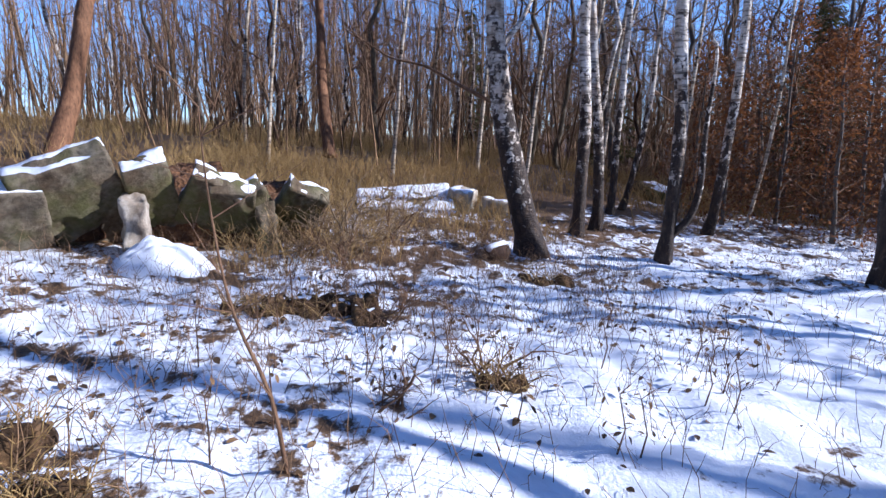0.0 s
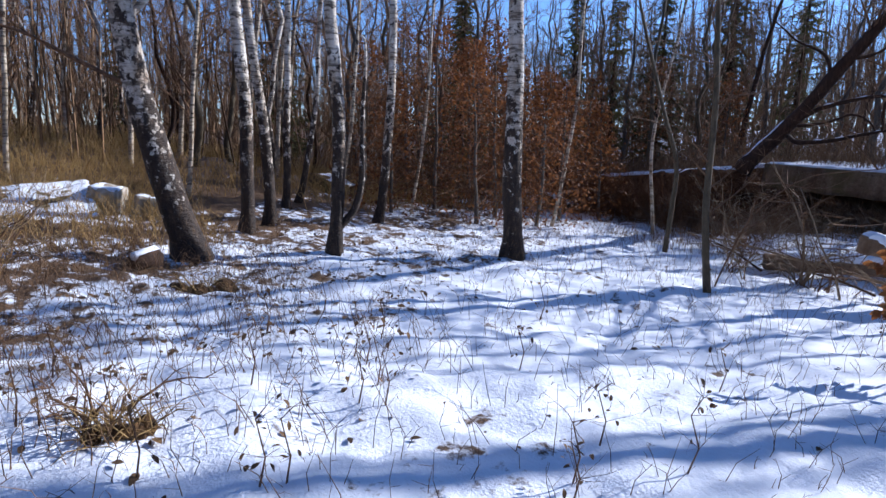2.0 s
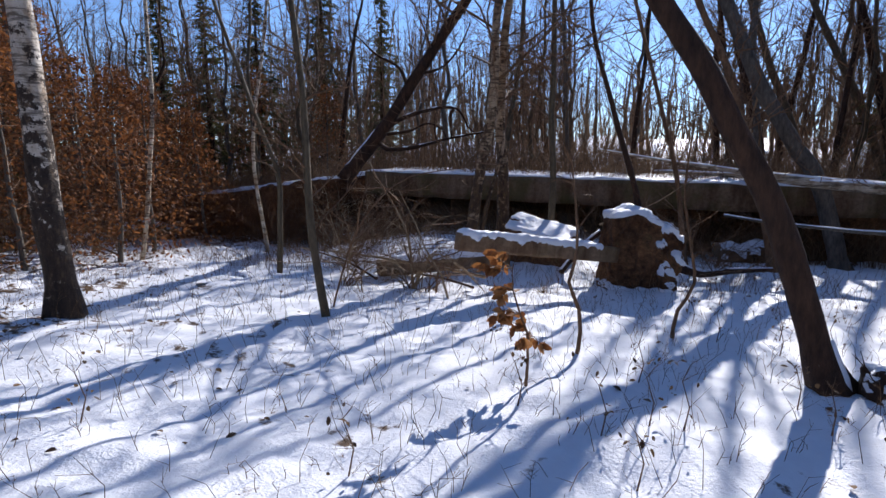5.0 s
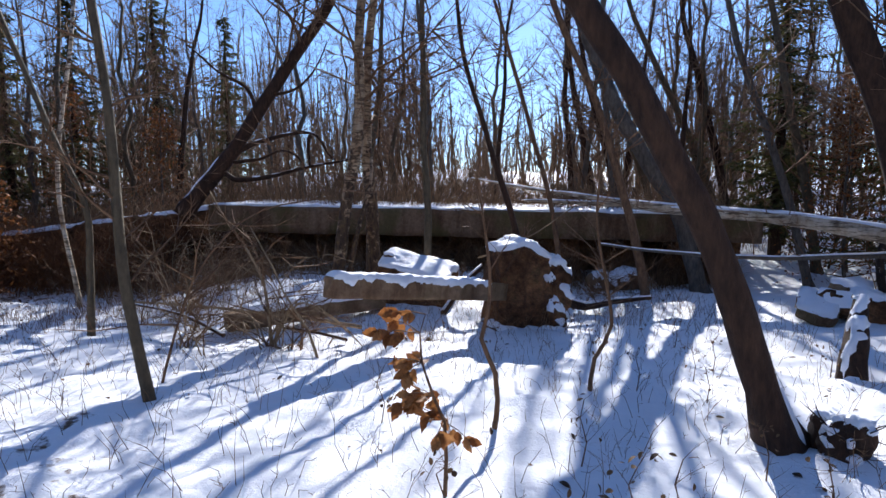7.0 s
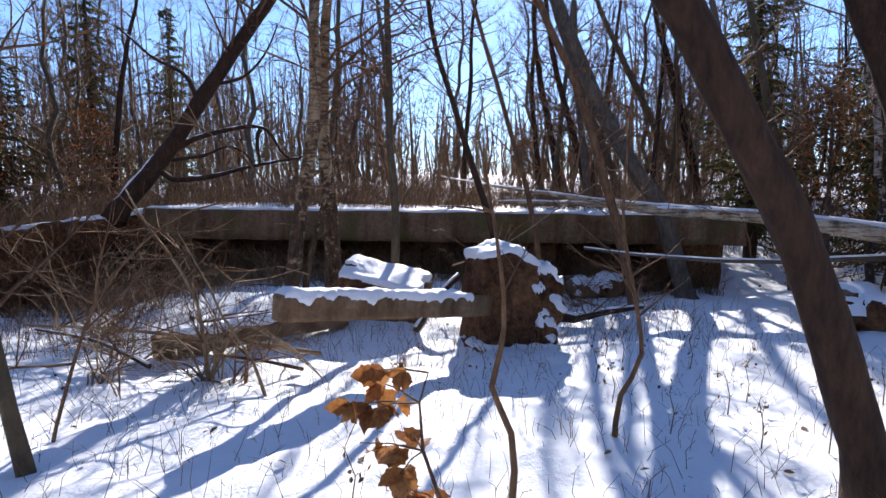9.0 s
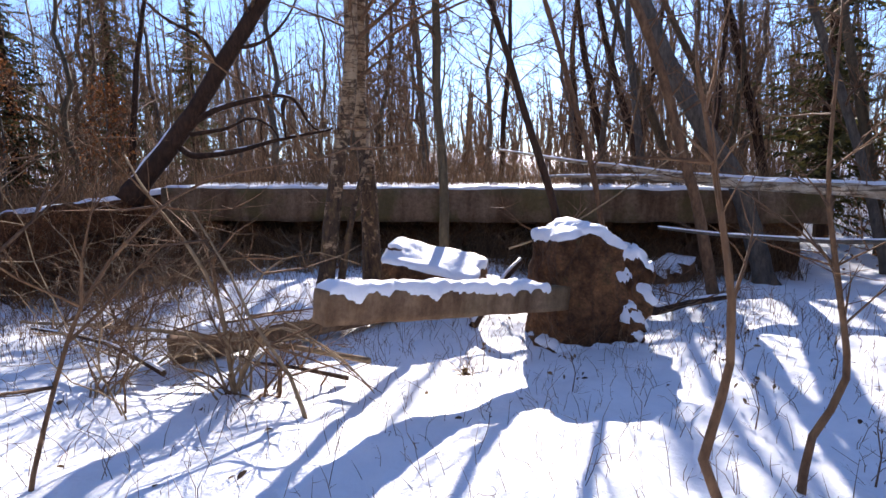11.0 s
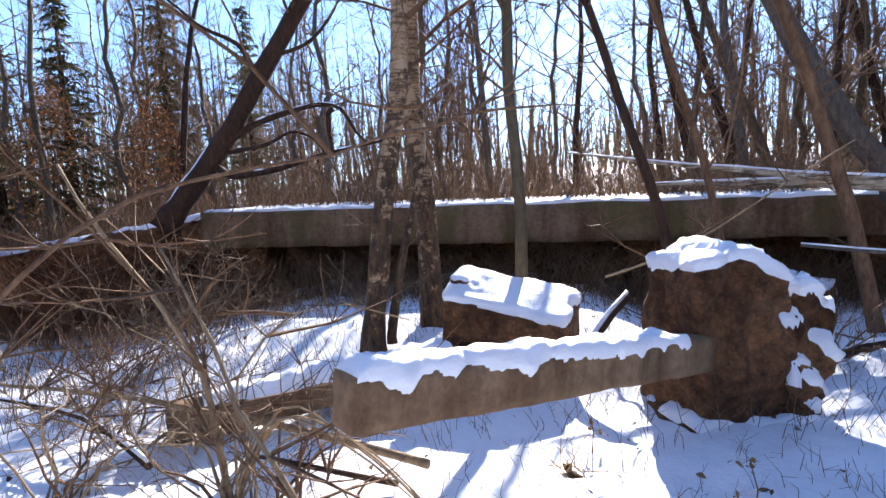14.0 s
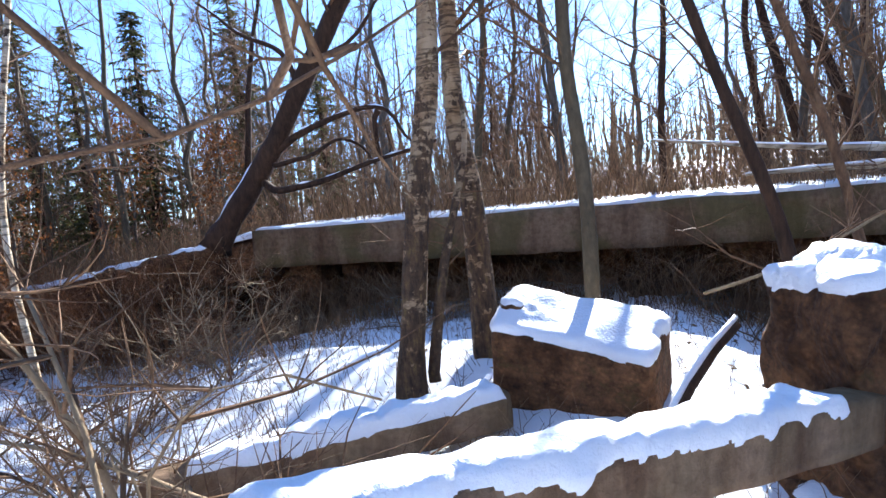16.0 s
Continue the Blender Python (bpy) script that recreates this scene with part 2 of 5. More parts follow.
# ---- building blocks ----
class Geo:
    """Vertices and faces gathered for one mesh."""

    def __init__(self):
        self.v, self.f = [], []

    def add(self, verts, faces):
        n = len(self.v)
        self.v.extend(tuple(p) for p in verts)
        self.f.extend(tuple(i + n for i in f) for f in faces)

    def tube(self, pts, radii, seg=6, wob=0.0, cap=True, flare=0.0):
        pts = [Vector(p) for p in pts]
        n0, m = len(self.v), len(pts)
        side = Vector((1, 0, 0)) if abs((pts[-1] - pts[0]).normalized().x) < 0.9 else Vector((0, 1, 0))
        for i, p in enumerate(pts):
            d = (pts[min(i + 1, m - 1)] - pts[max(i - 1, 0)]).normalized()
            u = (side - d * side.dot(d)).normalized()
            w = d.cross(u)
            for k in range(seg):
                a = 2 * math.pi * k / seg
                r = radii[i]
                if wob:
                    r *= 1 + wob * noise.noise(Vector((p.x * 3 + math.cos(a) * 1.3, p.y * 3 + math.sin(a) * 1.3, p.z * 2.2)))
                if flare and i < 3:
                    r *= 1 + flare * (3 - i) / 3 * (0.35 + max(0.0, math.cos(a * 3 + p.x * 7)))
                q = p + (u * math.cos(a) + w * math.sin(a)) * r
                self.v.append((q.x, q.y, q.z))
        for i in range(m - 1):
            for k in range(seg):
                a, b = n0 + i * seg + k, n0 + i * seg + (k + 1) % seg
                self.f.append((a, b, b + seg, a + seg))
        if cap:
            self.f.append(tuple(n0 + (m - 1) * seg + k for k in range(seg)))
            self.f.append(tuple(n0 + k for k in reversed(range(seg))))

    def mesh(self, name, material, smooth=True):
        me = bpy.data.meshes.new(name)
        me.from_pydata(self.v, [], self.f)
        if smooth:
            me.polygons.foreach_set("use_smooth", [True] * len(me.polygons))
        me.materials.append(material)
        me.update()
        return me


def part(name, geo, material, parent=None, label="", smooth=True):
    """One mesh object, in its parent's space."""
    ob = new(name, geo.mesh(name, material, smooth))
    if parent:
        ob.parent = parent
    return tagged(ob, label)


def thing(name, at, label, category, group=""):
    ob = new(name)
    ob.empty_display_size = 0.1
    ob.location = at
    return tagged(ob, label, category, group)


def bend(pts, step, wob, rng):
    """A polyline through the points with a ring every step, a little crooked."""
    out = []
    ph = rng.uniform(0, 50)
    pts = [Vector(p) for p in pts]
    for k in range(len(pts) - 1):
        a, b = pts[k], pts[k + 1]
        ta, tb = (b - pts[max(0, k - 1)]) * 0.5, (pts[min(len(pts) - 1, k + 2)] - a) * 0.5
        n = max(1, int((b - a).length / step))
        for i in range(n):
            s = i / n
            p = a * (2 * s ** 3 - 3 * s ** 2 + 1) + ta * (s ** 3 - 2 * s ** 2 + s) + b * (3 * s ** 2 - 2 * s ** 3) + tb * (s ** 3 - s ** 2)
            q = p * 0.8 + Vector((ph, 0, 0))
            out.append(p + Vector((noise.noise(q), noise.noise(q + Vector((0, 7, 0))), 0.6 * noise.noise(q * 1.7 + Vector((0, 0, 7))))) * (wob if out else 0))
    out.append(Vector(pts[-1]))
    return out


def smooth_step(a, b, x):
    t = min(1.0, max(0.0, (x - a) / (b - a)))
    return t * t * (3 - 2 * t)


def gz(x, y):
    """Height of the ground."""
    near = -0.07 * max(-40.0, min(y, 11.0))
    rise = 0.46 * smooth_step(5.2, 8.2, y) * smooth_step(-6.5, -2.5, x) * (1 - 0.75 * smooth_step(0.8, 2.4, x))
    beyond = 0.075 * max(0.0, min(y, 70.0) - 11.0)
    west = 0.9 * smooth_step(-9.0, -17.0, x) * smooth_step(6.0, -2.0, y)
    h = near + rise + beyond + west
    p = Vector((x, y, 0))
    h += 0.10 * noise.noise(p * 0.45) + 0.045 * noise.noise(p * 1.7) + 0.02 * noise.noise(p * 4.5)
    rough = 0.55 + 0.45 * smooth_step(2.0, -4.0, x + 0.5 * (y + 3))
    h += rough * (0.055 * noise.noise(p * 2.6 + Vector((9, 2, 1))) + 0.04 * noise.noise(p * 6.0))
    return h


def fine_steps(lo, hi, step, far):
    out, s = [lo], step
    a = []
    x = lo
    while x > -far:
        s *= 1.35
        x -= s
        a.append(x)
    out = list(reversed(a)) + [lo + step * i for i in range(int((hi - lo) / step) + 1)]
    x, s = out[-1], step
    while x < far:
        s *= 1.35
        x += s
        out.append(x)
    return out


# ---- ground: one sheet to the horizon ----
def ground():
    xs, ys = fine_steps(-9.0, 7.5, 0.075, 600), fine_steps(-11.5, 12.0, 0.085, 600)
    verts = [(x, y, gz(x, y)) for y in ys for x in xs]
    n = len(xs)
    faces = [(j * n + i, j * n + i + 1, (j + 1) * n + i + 1, (j + 1) * n + i) for j in range(len(ys) - 1) for i in range(n - 1)]
    me = bpy.data.meshes.new("ground")
    me.from_pydata(verts, [], faces)
    me.polygons.foreach_set("use_smooth", [True] * len(faces))
    me.materials.append(GROUND)
    return tagged(new("ground", me), "uneven woodland ground under thin sunlit snow with leaf litter", "ground", kind="structure")


ground()


# ---- concrete blocks and their snow ----
def weather(g, size, taper=0.2, slope=(0.0, 0.0), crag=0.05, seed=0.0):
    """Breaks a block's shape: narrower towards the top, its top sloping, its faces craggy."""
    h = size[2]
    for i, p in enumerate(g.v):
        v = Vector(p)
        f = v.z / h + 0.5
        k = 1 - taper * f
        n = noise.noise(v * 4.0 + Vector((seed, 3, seed)))
        cell = noise.cell(Vector((v.x * 7, v.y * 7, v.z * 7 + seed)))
        g.v[i] = (v.x * k + crag * n, v.y * k + crag * noise.noise(v * 5.0 + Vector((7, seed, 1))), v.z - f * f * (slope[0] * abs(v.x) + slope[1] * v.x) + crag * (0.6 * n + 0.25 * cell) * f)
    return g


def rough_block(size, cell=0.08, amp=0.03, freq=2.5, seed=0.0, bevel=0.03, chip=0.0):
    """A weathered block centred on its middle: worn edges and a broken, uneven face."""
    g = Geo()
    sx, sy, sz = size
    idx = {}

    def vert(p):
        key = tuple(round(c, 4) for c in p)
        if key not in idx:
            h = (sx / 2, sy / 2, sz / 2)
            q = Vector(p)
            inner = Vector([max(-h[k] + bevel, min(h[k] - bevel, p[k])) for k in range(3)])
            d = q - inner
            if d.length > bevel:
                q = inner + d.normalized() * bevel
            s = Vector((seed, seed * 0.7, -seed))
            disp = noise.noise(q * freq + s) * amp + noise.noise(q * freq * 3.3 + s) * amp * 0.45
            if chip:
                c = noise.noise(q * freq * 0.55 + s * 2)
                disp -= chip * max(0.0, c - 0.15)
            n = Vector((q.x / sx, q.y / sy, q.z / sz)).normalized()
            idx[key] = len(g.v)
            g.v.append(tuple(q + n * disp))
        return idx[key]

    for ax in range(3):
        a, b = (ax + 1) % 3, (ax + 2) % 3
        na, nb = max(2, int(size[a] / cell)), max(2, int(size[b] / cell))
        for sgn in (-1, 1):
            for i in range(na):
                for j in range(nb):
                    ring = []
                    for di, dj in ((0, 0), (1, 0), (1, 1), (0, 1)):
                        p = [0, 0, 0]
                        p[ax] = sgn * size[ax] / 2
                        p[a] = -size[a] / 2 + size[a] * (i + di) / na
                        p[b] = -size[b] / 2 + size[b] * (j + dj) / nb
                        ring.append(vert(p))
                    g.f.append(tuple(ring if sgn > 0 else reversed(ring)))
    return g


def snow_over(length, width, top, thick=0.06, drape=0.12, back=0.05, cell=0.035, seed=0.0, cover=1.0, freq=3.0, end=0.02):
    """Snow that lies along the top (x along, y across, z = top) and hangs over the long edges in lobes."""
    g = Geo()
    nx, span = max(4, int(length / cell)), width + drape + back
    nu = max(4, int(span / cell))
    idx, dist = {}, {}
    for i in range(nx + 1):
        s = -length / 2 - end + (length + 2 * end) * i / nx
        lobe = drape * (0.45 + 0.9 * noise.noise(Vector((s * freq, seed, 1))) + 0.35 * noise.noise(Vector((s * freq * 3.1, seed, 4))))
        for j in range(nu + 1):
            u = -width / 2 - drape + span * j / nu
            edge = min(u - (-width / 2 - max(lobe, -0.02)), width / 2 + back * (0.5 + noise.noise(Vector((s * freq, seed, 9)))) - u, s + length / 2 + end, length / 2 + end - s)
            hole = (cover - 0.5 - 0.5 * noise.noise(Vector((s * freq * 0.9, u * freq * 0.9, seed + 3))) - 0.35 * noise.noise(Vector((s * freq * 3, u * freq * 3, seed)))) * 0.15
            d = min(edge, hole) if cover < 1 else edge
            dist[i, j] = (s, u, d)
    for i in range(nx):
        for j in range(nu):
            ring = [(i, j), (i + 1, j), (i + 1, j + 1), (i, j + 1)]
            if max(dist[k][2] for k in ring) < 0.0:
                continue
            for k in ring:
                if k not in idx:
                    s, u, d = dist[k]
                    t = thick * min(1.0, max(0.0, d) / 0.06) ** 0.5 * (0.75 + 0.45 * noise.noise(Vector((s * 2.3, u * 3, seed))) + 0.38 * noise.noise(Vector((s * 9, u * 9, seed + 5)))) - 0.012
                    over = max(0.0, abs(u) - width / 2)
                    y = max(-width / 2, min(width / 2, u))
                    sign = -1 if u < 0 else 1
                    lift = 1.0 if over == 0 else max(0.0, 1 - over / 0.05)
                    y += sign * (t * (1 - lift) * 0.75 if over else 0.0)
                    idx[k] = len(g.v)
                    g.v.append((s, y, top - max(0.0, over - 0.0) + t * (0.25 + 0.75 * lift)))
            g.f.append(tuple(idx[k] for k in ring))
    return g


def lay(ob, a, b, roll=0.0):
    """Puts an object's x axis along a to b, its middle halfway."""
    a, b = Vector(a), Vector(b)
    x = (b - a).normalized()
    y = Vector((0, 0, 1)).cross(x).normalized()
    z = x.cross(y)
    ob.matrix_world = Matrix.Translation((a + b) / 2) @ Matrix((x, y, z)).transposed().to_4x4() @ pose(0, 0, 0, roll)
    return ob


def snow_from(src, m, thick=0.05, need=0.45, ragged=0.35, seed=0.0, freq=5.0):
    """Snow lodged on whatever faces of a block look up once it stands at m; ragged at its edges."""
    pts = [Vector(p) for p in src.v]
    nor = [Vector((0, 0, 0)) for _ in pts]
    for f in src.f:
        n = (pts[f[2]] - pts[f[0]]).cross(pts[f[3]] - pts[f[1]])
        for i in f:
            nor[i] += n
    rot = m.to_3x3()
    g, idx, lev = Geo(), {}, []
    s = Vector((seed, -seed, seed * 0.5))
    for p, n in zip(pts, nor):
        n.normalize()
        lev.append((rot @ n).z - need + ragged * (noise.noise(p * freq + s) + 0.5 * noise.noise(p * freq * 2.7 + s)))
    for f in src.f:
        if max(lev[i] for i in f) < 0:
            continue
        for i in f:
            if i not in idx:
                up = max(0.0, min(1.0, lev[i] / 0.25)) ** 0.6
                idx[i] = len(g.v)
                g.v.append(tuple(pts[i] + nor[i] * (thick * up * (0.8 + 0.5 * noise.noise(pts[i] * 3 + s)) - 0.008)))
        g.f.append(tuple(idx[i] for i in f))
    return g


def snowy(name, geo, material, parent, m, label="", thick=0.06, need=0.45, ragged=0.35, seed=0.0, freq=5.0):
    """A block part and the snow that lies on it."""
    ob = part(name, geo, material, parent, label)
    ob.matrix_local = m
    sn = part("snow_cap", snow_from(geo, m, thick, need, ragged, seed, freq), SNOW, parent, "ragged clinging snow")
    sn.matrix_local = m
    return ob


def lie(a, b, roll=0.0):
    a, b = Vector(a), Vector(b)
    x = (b - a).normalized()
    y = Vector((0, 0, 1)).cross(x).normalized()
    return Matrix.Translation((a + b) / 2) @ Matrix((x, y, x.cross(y))).transposed().to_4x4() @ pose(0, 0, 0, roll)


# ---- the ruin ahead: a great fallen roof slab over a dark hollow ----
def slab():
    root = thing("concrete_slab", (0, 0, 0), "long fallen grey concrete roof slab, thin snow along its top", "ruin slab")
    a, b = Vector((-5.4, 12.9, 0.97)), Vector((7.6, 12.7, 0.67))
    g = rough_block(((b - a).length, 4.0, 0.66), 0.16, 0.035, 1.4, 2.0, 0.04, 0.05)
    body = part("body", g, CONCRETE, root)
    lay(body, a, b)
    s = part("snow_cover", snow_over((b - a).length - 0.1, 3.9, 0.33, 0.07, 0.07, 0.05, 0.07, 4.0, cover=0.93, freq=1.9), SNOW, root, "thin white snow along the top edge")
    lay(s, a, b)
    # lower, sloping western wing
    c, d = Vector((-12.0, 12.1, 0.02)), Vector((-5.2, 12.4, 0.86))
    w = part("broken_wing", rough_block(((d - c).length, 3.0, 0.75), 0.12, 0.20, 1.5, 5.0, 0.06, 0.25), RUBBLE, root, "broken brown sloping end of the slab")
    lay(w, c, d)
    s = part("snow_cover", snow_over((d - c).length - 0.2, 2.9, 0.40, 0.10, 0.05, 0.05, 0.08, 7.0, cover=0.72, freq=1.5), SNOW, root, "patchy snow")
    lay(s, c, d)
    return root


slab()


def hollow():
    """The collapsed walls that carry the slab and close the hollow under it."""
    root = thing("collapsed_wall", (0, 0, 0), "dark collapsed brown wall under the fallen slab", "ruin wall")
    back = part("back_wall", rough_block((19.0, 0.5, 3.0), 0.3, 0.15, 1.2, 3.0, 0.05, 0.1), RUBBLE, root)
    back.location = (-2.0, 12.75, -0.9)
    for x, y, w, h, lean in ((-5.2, 11.9, 1.3, 1.9, 6), (-8.3, 11.6, 2.8, 1.5, -8), (2.9, 12.0, 1.5, 1.7, -5), (6.4, 11.8, 1.8, 1.7, 4)):
        p = part("pier", rough_block((w, 1.3, h), 0.14, 0.10, 1.7, x, 0.08, 0.2), RUBBLE, root)
        p.matrix_world = pose(x, y, gz(x, y) + h / 2 - 0.35, 0, lean, lean)
    # slanting broken slab pieces inside
    for x, y, ln, ang in ((-2.9, 12.0, 2.6, 22), (1.5, 11.7, 1.9, -16), (-0.6, 12.3, 2.2, 12)):
        p = part("fallen_panel", rough_block((ln, 0.9, 0.22), 0.12, 0.03, 2.0, x * 3, 0.03, 0.05), RUBBLE, root)
        p.matrix_world = pose(x, y, gz(x, y) + 0.32, 12, ang, 8)
    return root


hollow()


# ---- the broken T-beam lying in front ----
def t_beam():
    root = thing("concrete_beam", (0, 0, 0), "snow-topped broken concrete beam jutting from its heavy head", "concrete beam")
    a, b = Vector((-0.48, 3.47, 0.605)), Vector((1.50, 5.46, 0.195))
    ln, way = (b - a).length, (b - a).normalized()
    lay(part("beam", rough_block((ln, 0.20, 0.245), 0.045, 0.010, 3.0, 1.0, 0.015, 0.02), BEAM, root), a, b)
    s = part("snow_cover", snow_over(ln - 0.40, 0.20, 0.13, 0.075, 0.11, 0.05, 0.016, 2.0, freq=5.4), SNOW, root, "lumpy snow hanging over the edge")
    lay(s, a + way * 0.03, b - way * 0.37)
    snowy("beam_head", weather(rough_block((0.92, 0.84, 1.42), 0.033, 0.06, 2.6, 6.0, 0.06, 0.10), (0.92, 0.84, 1.42), 0.15, (0.36, 0.14), 0.055, 2.0), RUBBLE, root, pose(1.74, 5.92, 0.16, 0, -2, 20), "crumbling rust-brown concrete head", 0.10, 0.60, 0.20, 3.0, 6.5)
    snowy("rubble_side", weather(rough_block((0.62, 0.78, 1.20), 0.035, 0.13, 3.0, 11.0, 0.10, 0.2), (0.62, 0.78, 1.20), 0.3, (0.2, 0.5), 0.09, 5.0), RUBBLE, root, pose(2.16, 6.04, -0.02, 8, 16, 10), "", 0.07, 0.16, 0.60, 5.0, 6.0)
    snowy("footing", rough_block((1.15, 0.8, 0.34), 0.05, 0.10, 2.4, 8.0, 0.1, 0.14), RUBBLE, root, pose(1.80, 5.80, -0.50, 0, 4, 18), "", 0.05, 0.75, 0.6, 9.0)
    return root


t_beam()


def lump():
    root = thing("concrete_lump", (0, 0, 0), "broken brown concrete lump capped with thick snow", "concrete lump")
    snowy("body", weather(rough_block((1.30, 0.75, 0.92), 0.033, 0.03, 1.3, 4.0, 0.09, 0.02), (1.30, 0.75, 0.92), 0.08, (0.0, 0.10), 0.008, 1.0), RUBBLE, root, pose(0.13, 6.92, -0.05, 16, 7, -12), "", 0.085, 0.50, 0.42, 2.0, 5.0)
    snowy("knob", rough_block((0.16, 0.15, 0.24), 0.03, 0.03, 6.0, 2.0, 0.05), RUBBLE, root, pose(-0.36, 6.82, 0.47, 0, 10, 20), "", 0.035, 0.3, 0.3, 1.0)
    return root


lump()


def second_beam():
    root = thing("concrete_beam", (0, 0, 0), "low snow-covered concrete beam half sunk behind the other", "concrete beam")
    a, b = Vector((-2.42, 5.12, -0.20)), Vector((-0.40, 6.45, -0.12))
    ln = (b - a).length
    lay(part("beam", rough_block((ln, 0.3, 0.26), 0.06, 0.02, 3.0, 3.0, 0.03, 0.04), BEAM, root), a, b)
    lay(part("snow_cover", snow_over(ln - 0.35, 0.3, 0.13, 0.11, 0.07, 0.05, 0.03, 31.0, freq=2.0), SNOW, root), a + (b - a) * 0.09, b)
    rng = random.Random(4)
    for k in range(9):
        g = Geo()
        st = a + Vector((rng.uniform(-0.05, 0.5), rng.uniform(-0.15, 0.12), rng.uniform(-0.08, 0.1)))
        d = Vector((rng.uniform(-0.1, 0.5), rng.uniform(-0.45, -0.15), rng.uniform(-0.06, 0.02)))
        path = bend([st, st + d * 0.5, st + d], 0.06, 0.03, rng)
        g.tube(path, [0.018 - 0.014 * i / len(path) for i in range(len(path))], 5, 0.3)
        part("splinter", g, PALE_TWIG, root, "splintered pale wood")
    return root


second_beam()


# ---- the western ruin ----
def west_ruin():
    root = thing("collapsed_ruin", (0, 0, 0), "collapsed mossy concrete slabs leaning in a row, edged with snow", "ruin")
    for a, b, w, th, roll, mt in (((-3.25, -10.75, 0.74), (-4.0, -9.5, 0.80), 1.2, 0.30, 30, MOSS_CONCRETE), ((-3.95, -9.62, 0.88), (-4.36, -8.80, 1.20), 1.3, 0.28, 28, MOSS_CONCRETE),
                                  ((-4.38, -8.72, 0.96), (-4.56, -8.28, 1.08), 1.2, 0.26, 30, MOSS_CONCRETE), ((-4.52, -8.34, 1.06), (-4.72, -7.92, 0.86), 1.1, 0.26, 26, MOSS_CONCRETE),
                                  ((-4.66, -8.00, 0.86), (-4.80, -7.50, 0.82), 1.1, 0.24, 24, MOSS_CONCRETE), ((-4.76, -7.56, 0.80), (-4.88, -7.24, 0.98), 1.0, 0.24, 24, MOSS_CONCRETE), ((-4.84, -7.30, 0.96), (-5.05, -6.85, 0.74), 1.0, 0.24, 24, MOSS_CONCRETE)):
        ln = (Vector(b) - Vector(a)).length
        snowy("fallen_slab", weather(rough_block((ln, w * 1.25, th), 0.04, 0.02, 6.0, a[1], 0.008, 0.12), (ln, w * 1.25, th), 0.0, (0.0, 0.0), 0.025, a[1]), mt, root, lie(a, b, -roll * 1.9), "", 0.04, 0.72, 0.12, a[1])
    for x, y, w, h, mt in ((-3.92, -8.55, 0.34, 0.86, PALE_CONCRETE), (-4.55, -7.28, 0.30, 0.75, MOSS_CONCRETE), (-4.7, -9.9, 1.5, 0.8, RUBBLE), (-5.2, -8.5, 1.5, 0.9, RUBBLE), (-5.7, -7.4, 1.0, 0.8, RUBBLE)):
        p = part("broken_pier", weather(rough_block((w, w * 0.8, h), 0.035, 0.05, 6.0, x, 0.01, 0.10), (w, w * 0.8, h), 0.1, (0.1, 0.3), 0.05, x), mt, root)
        p.matrix_world = pose(x, y, gz(x, y) + h / 2 - 0.1, 3, -4, 20)
    return root


west_ruin()


def snow_mound():
    g = Geo()
    n, m = 44, 18
    for j in range(m + 1):
        r = j / m
        for i in range(n):
            a = 2 * math.pi * i / n
            x, y = math.cos(a) * r * 0.52, math.sin(a) * r * 0.62
            k = 1 + 0.22 * noise.noise(Vector((math.cos(a) * 1.2, math.sin(a) * 1.2, 5)))
            z = 0.46 * (1 - r ** 2.2) + 0.10 * noise.noise(Vector((x * 4, y * 4, 2))) * (1 - r) + 0.03 * noise.noise(Vector((x * 13, y * 13, 6))) - 0.12
            g.v.append((x * k, y * k, z))
    for j in range(m):
        for i in range(n):
            g.f.append((j * n + i, j * n + (i + 1) % n, (j + 1) * n + (i + 1) % n, (j + 1) * n + i))
    root = thing("snow_mound", (-3.62, -8.22, gz(-3.62, -8.22) - 0.05), "smooth snow mound over rubble beside the ruin", "snow mound")
    part("snow", g, SNOW, root)


snow_mound()


def far_blocks():
    rng = random.Random(12)
    for x, y, sx, sy, sz, yaw, lab in ((-9.5, -5.5, 1.8, 2.2, 0.34, 70, "low concrete slab tilted under patchy snow"), (-9.6, -4.3, 0.55, 0.5, 0.55, 60, "pale broken concrete block in dry grass"),
                                       (-9.6, -3.6, 0.6, 0.5, 0.4, 75, "pale broken concrete block in dry grass"), (-13.0, 1.6, 1.2, 0.8, 0.45, 20, "distant snow-dusted concrete block")):
        root = thing("concrete_block", (x, y, gz(x, y)), lab, "concrete block", "blocks in the grass")
        root.rotation_euler = (radians(rng.uniform(-6, 6)), radians(rng.uniform(6, 16)), radians(yaw))
        if sx > 1.5:
            root.rotation_euler = (radians(3), radians(17), radians(4))
        snowy("body", weather(rough_block((sx, sy, sz), 0.07, 0.03, 2.0, x, 0.02, 0.06), (sx, sy, sz), 0.05, (0.0, 0.0), 0.04, x), PALE_CONCRETE if sx < 1 else MOSS_CONCRETE, root, pose(0, 0, sz * (0.3 if sx < 1.5 else 0.05)), "", 0.03, 0.80, 0.55, x, 2.2)


far_blocks()


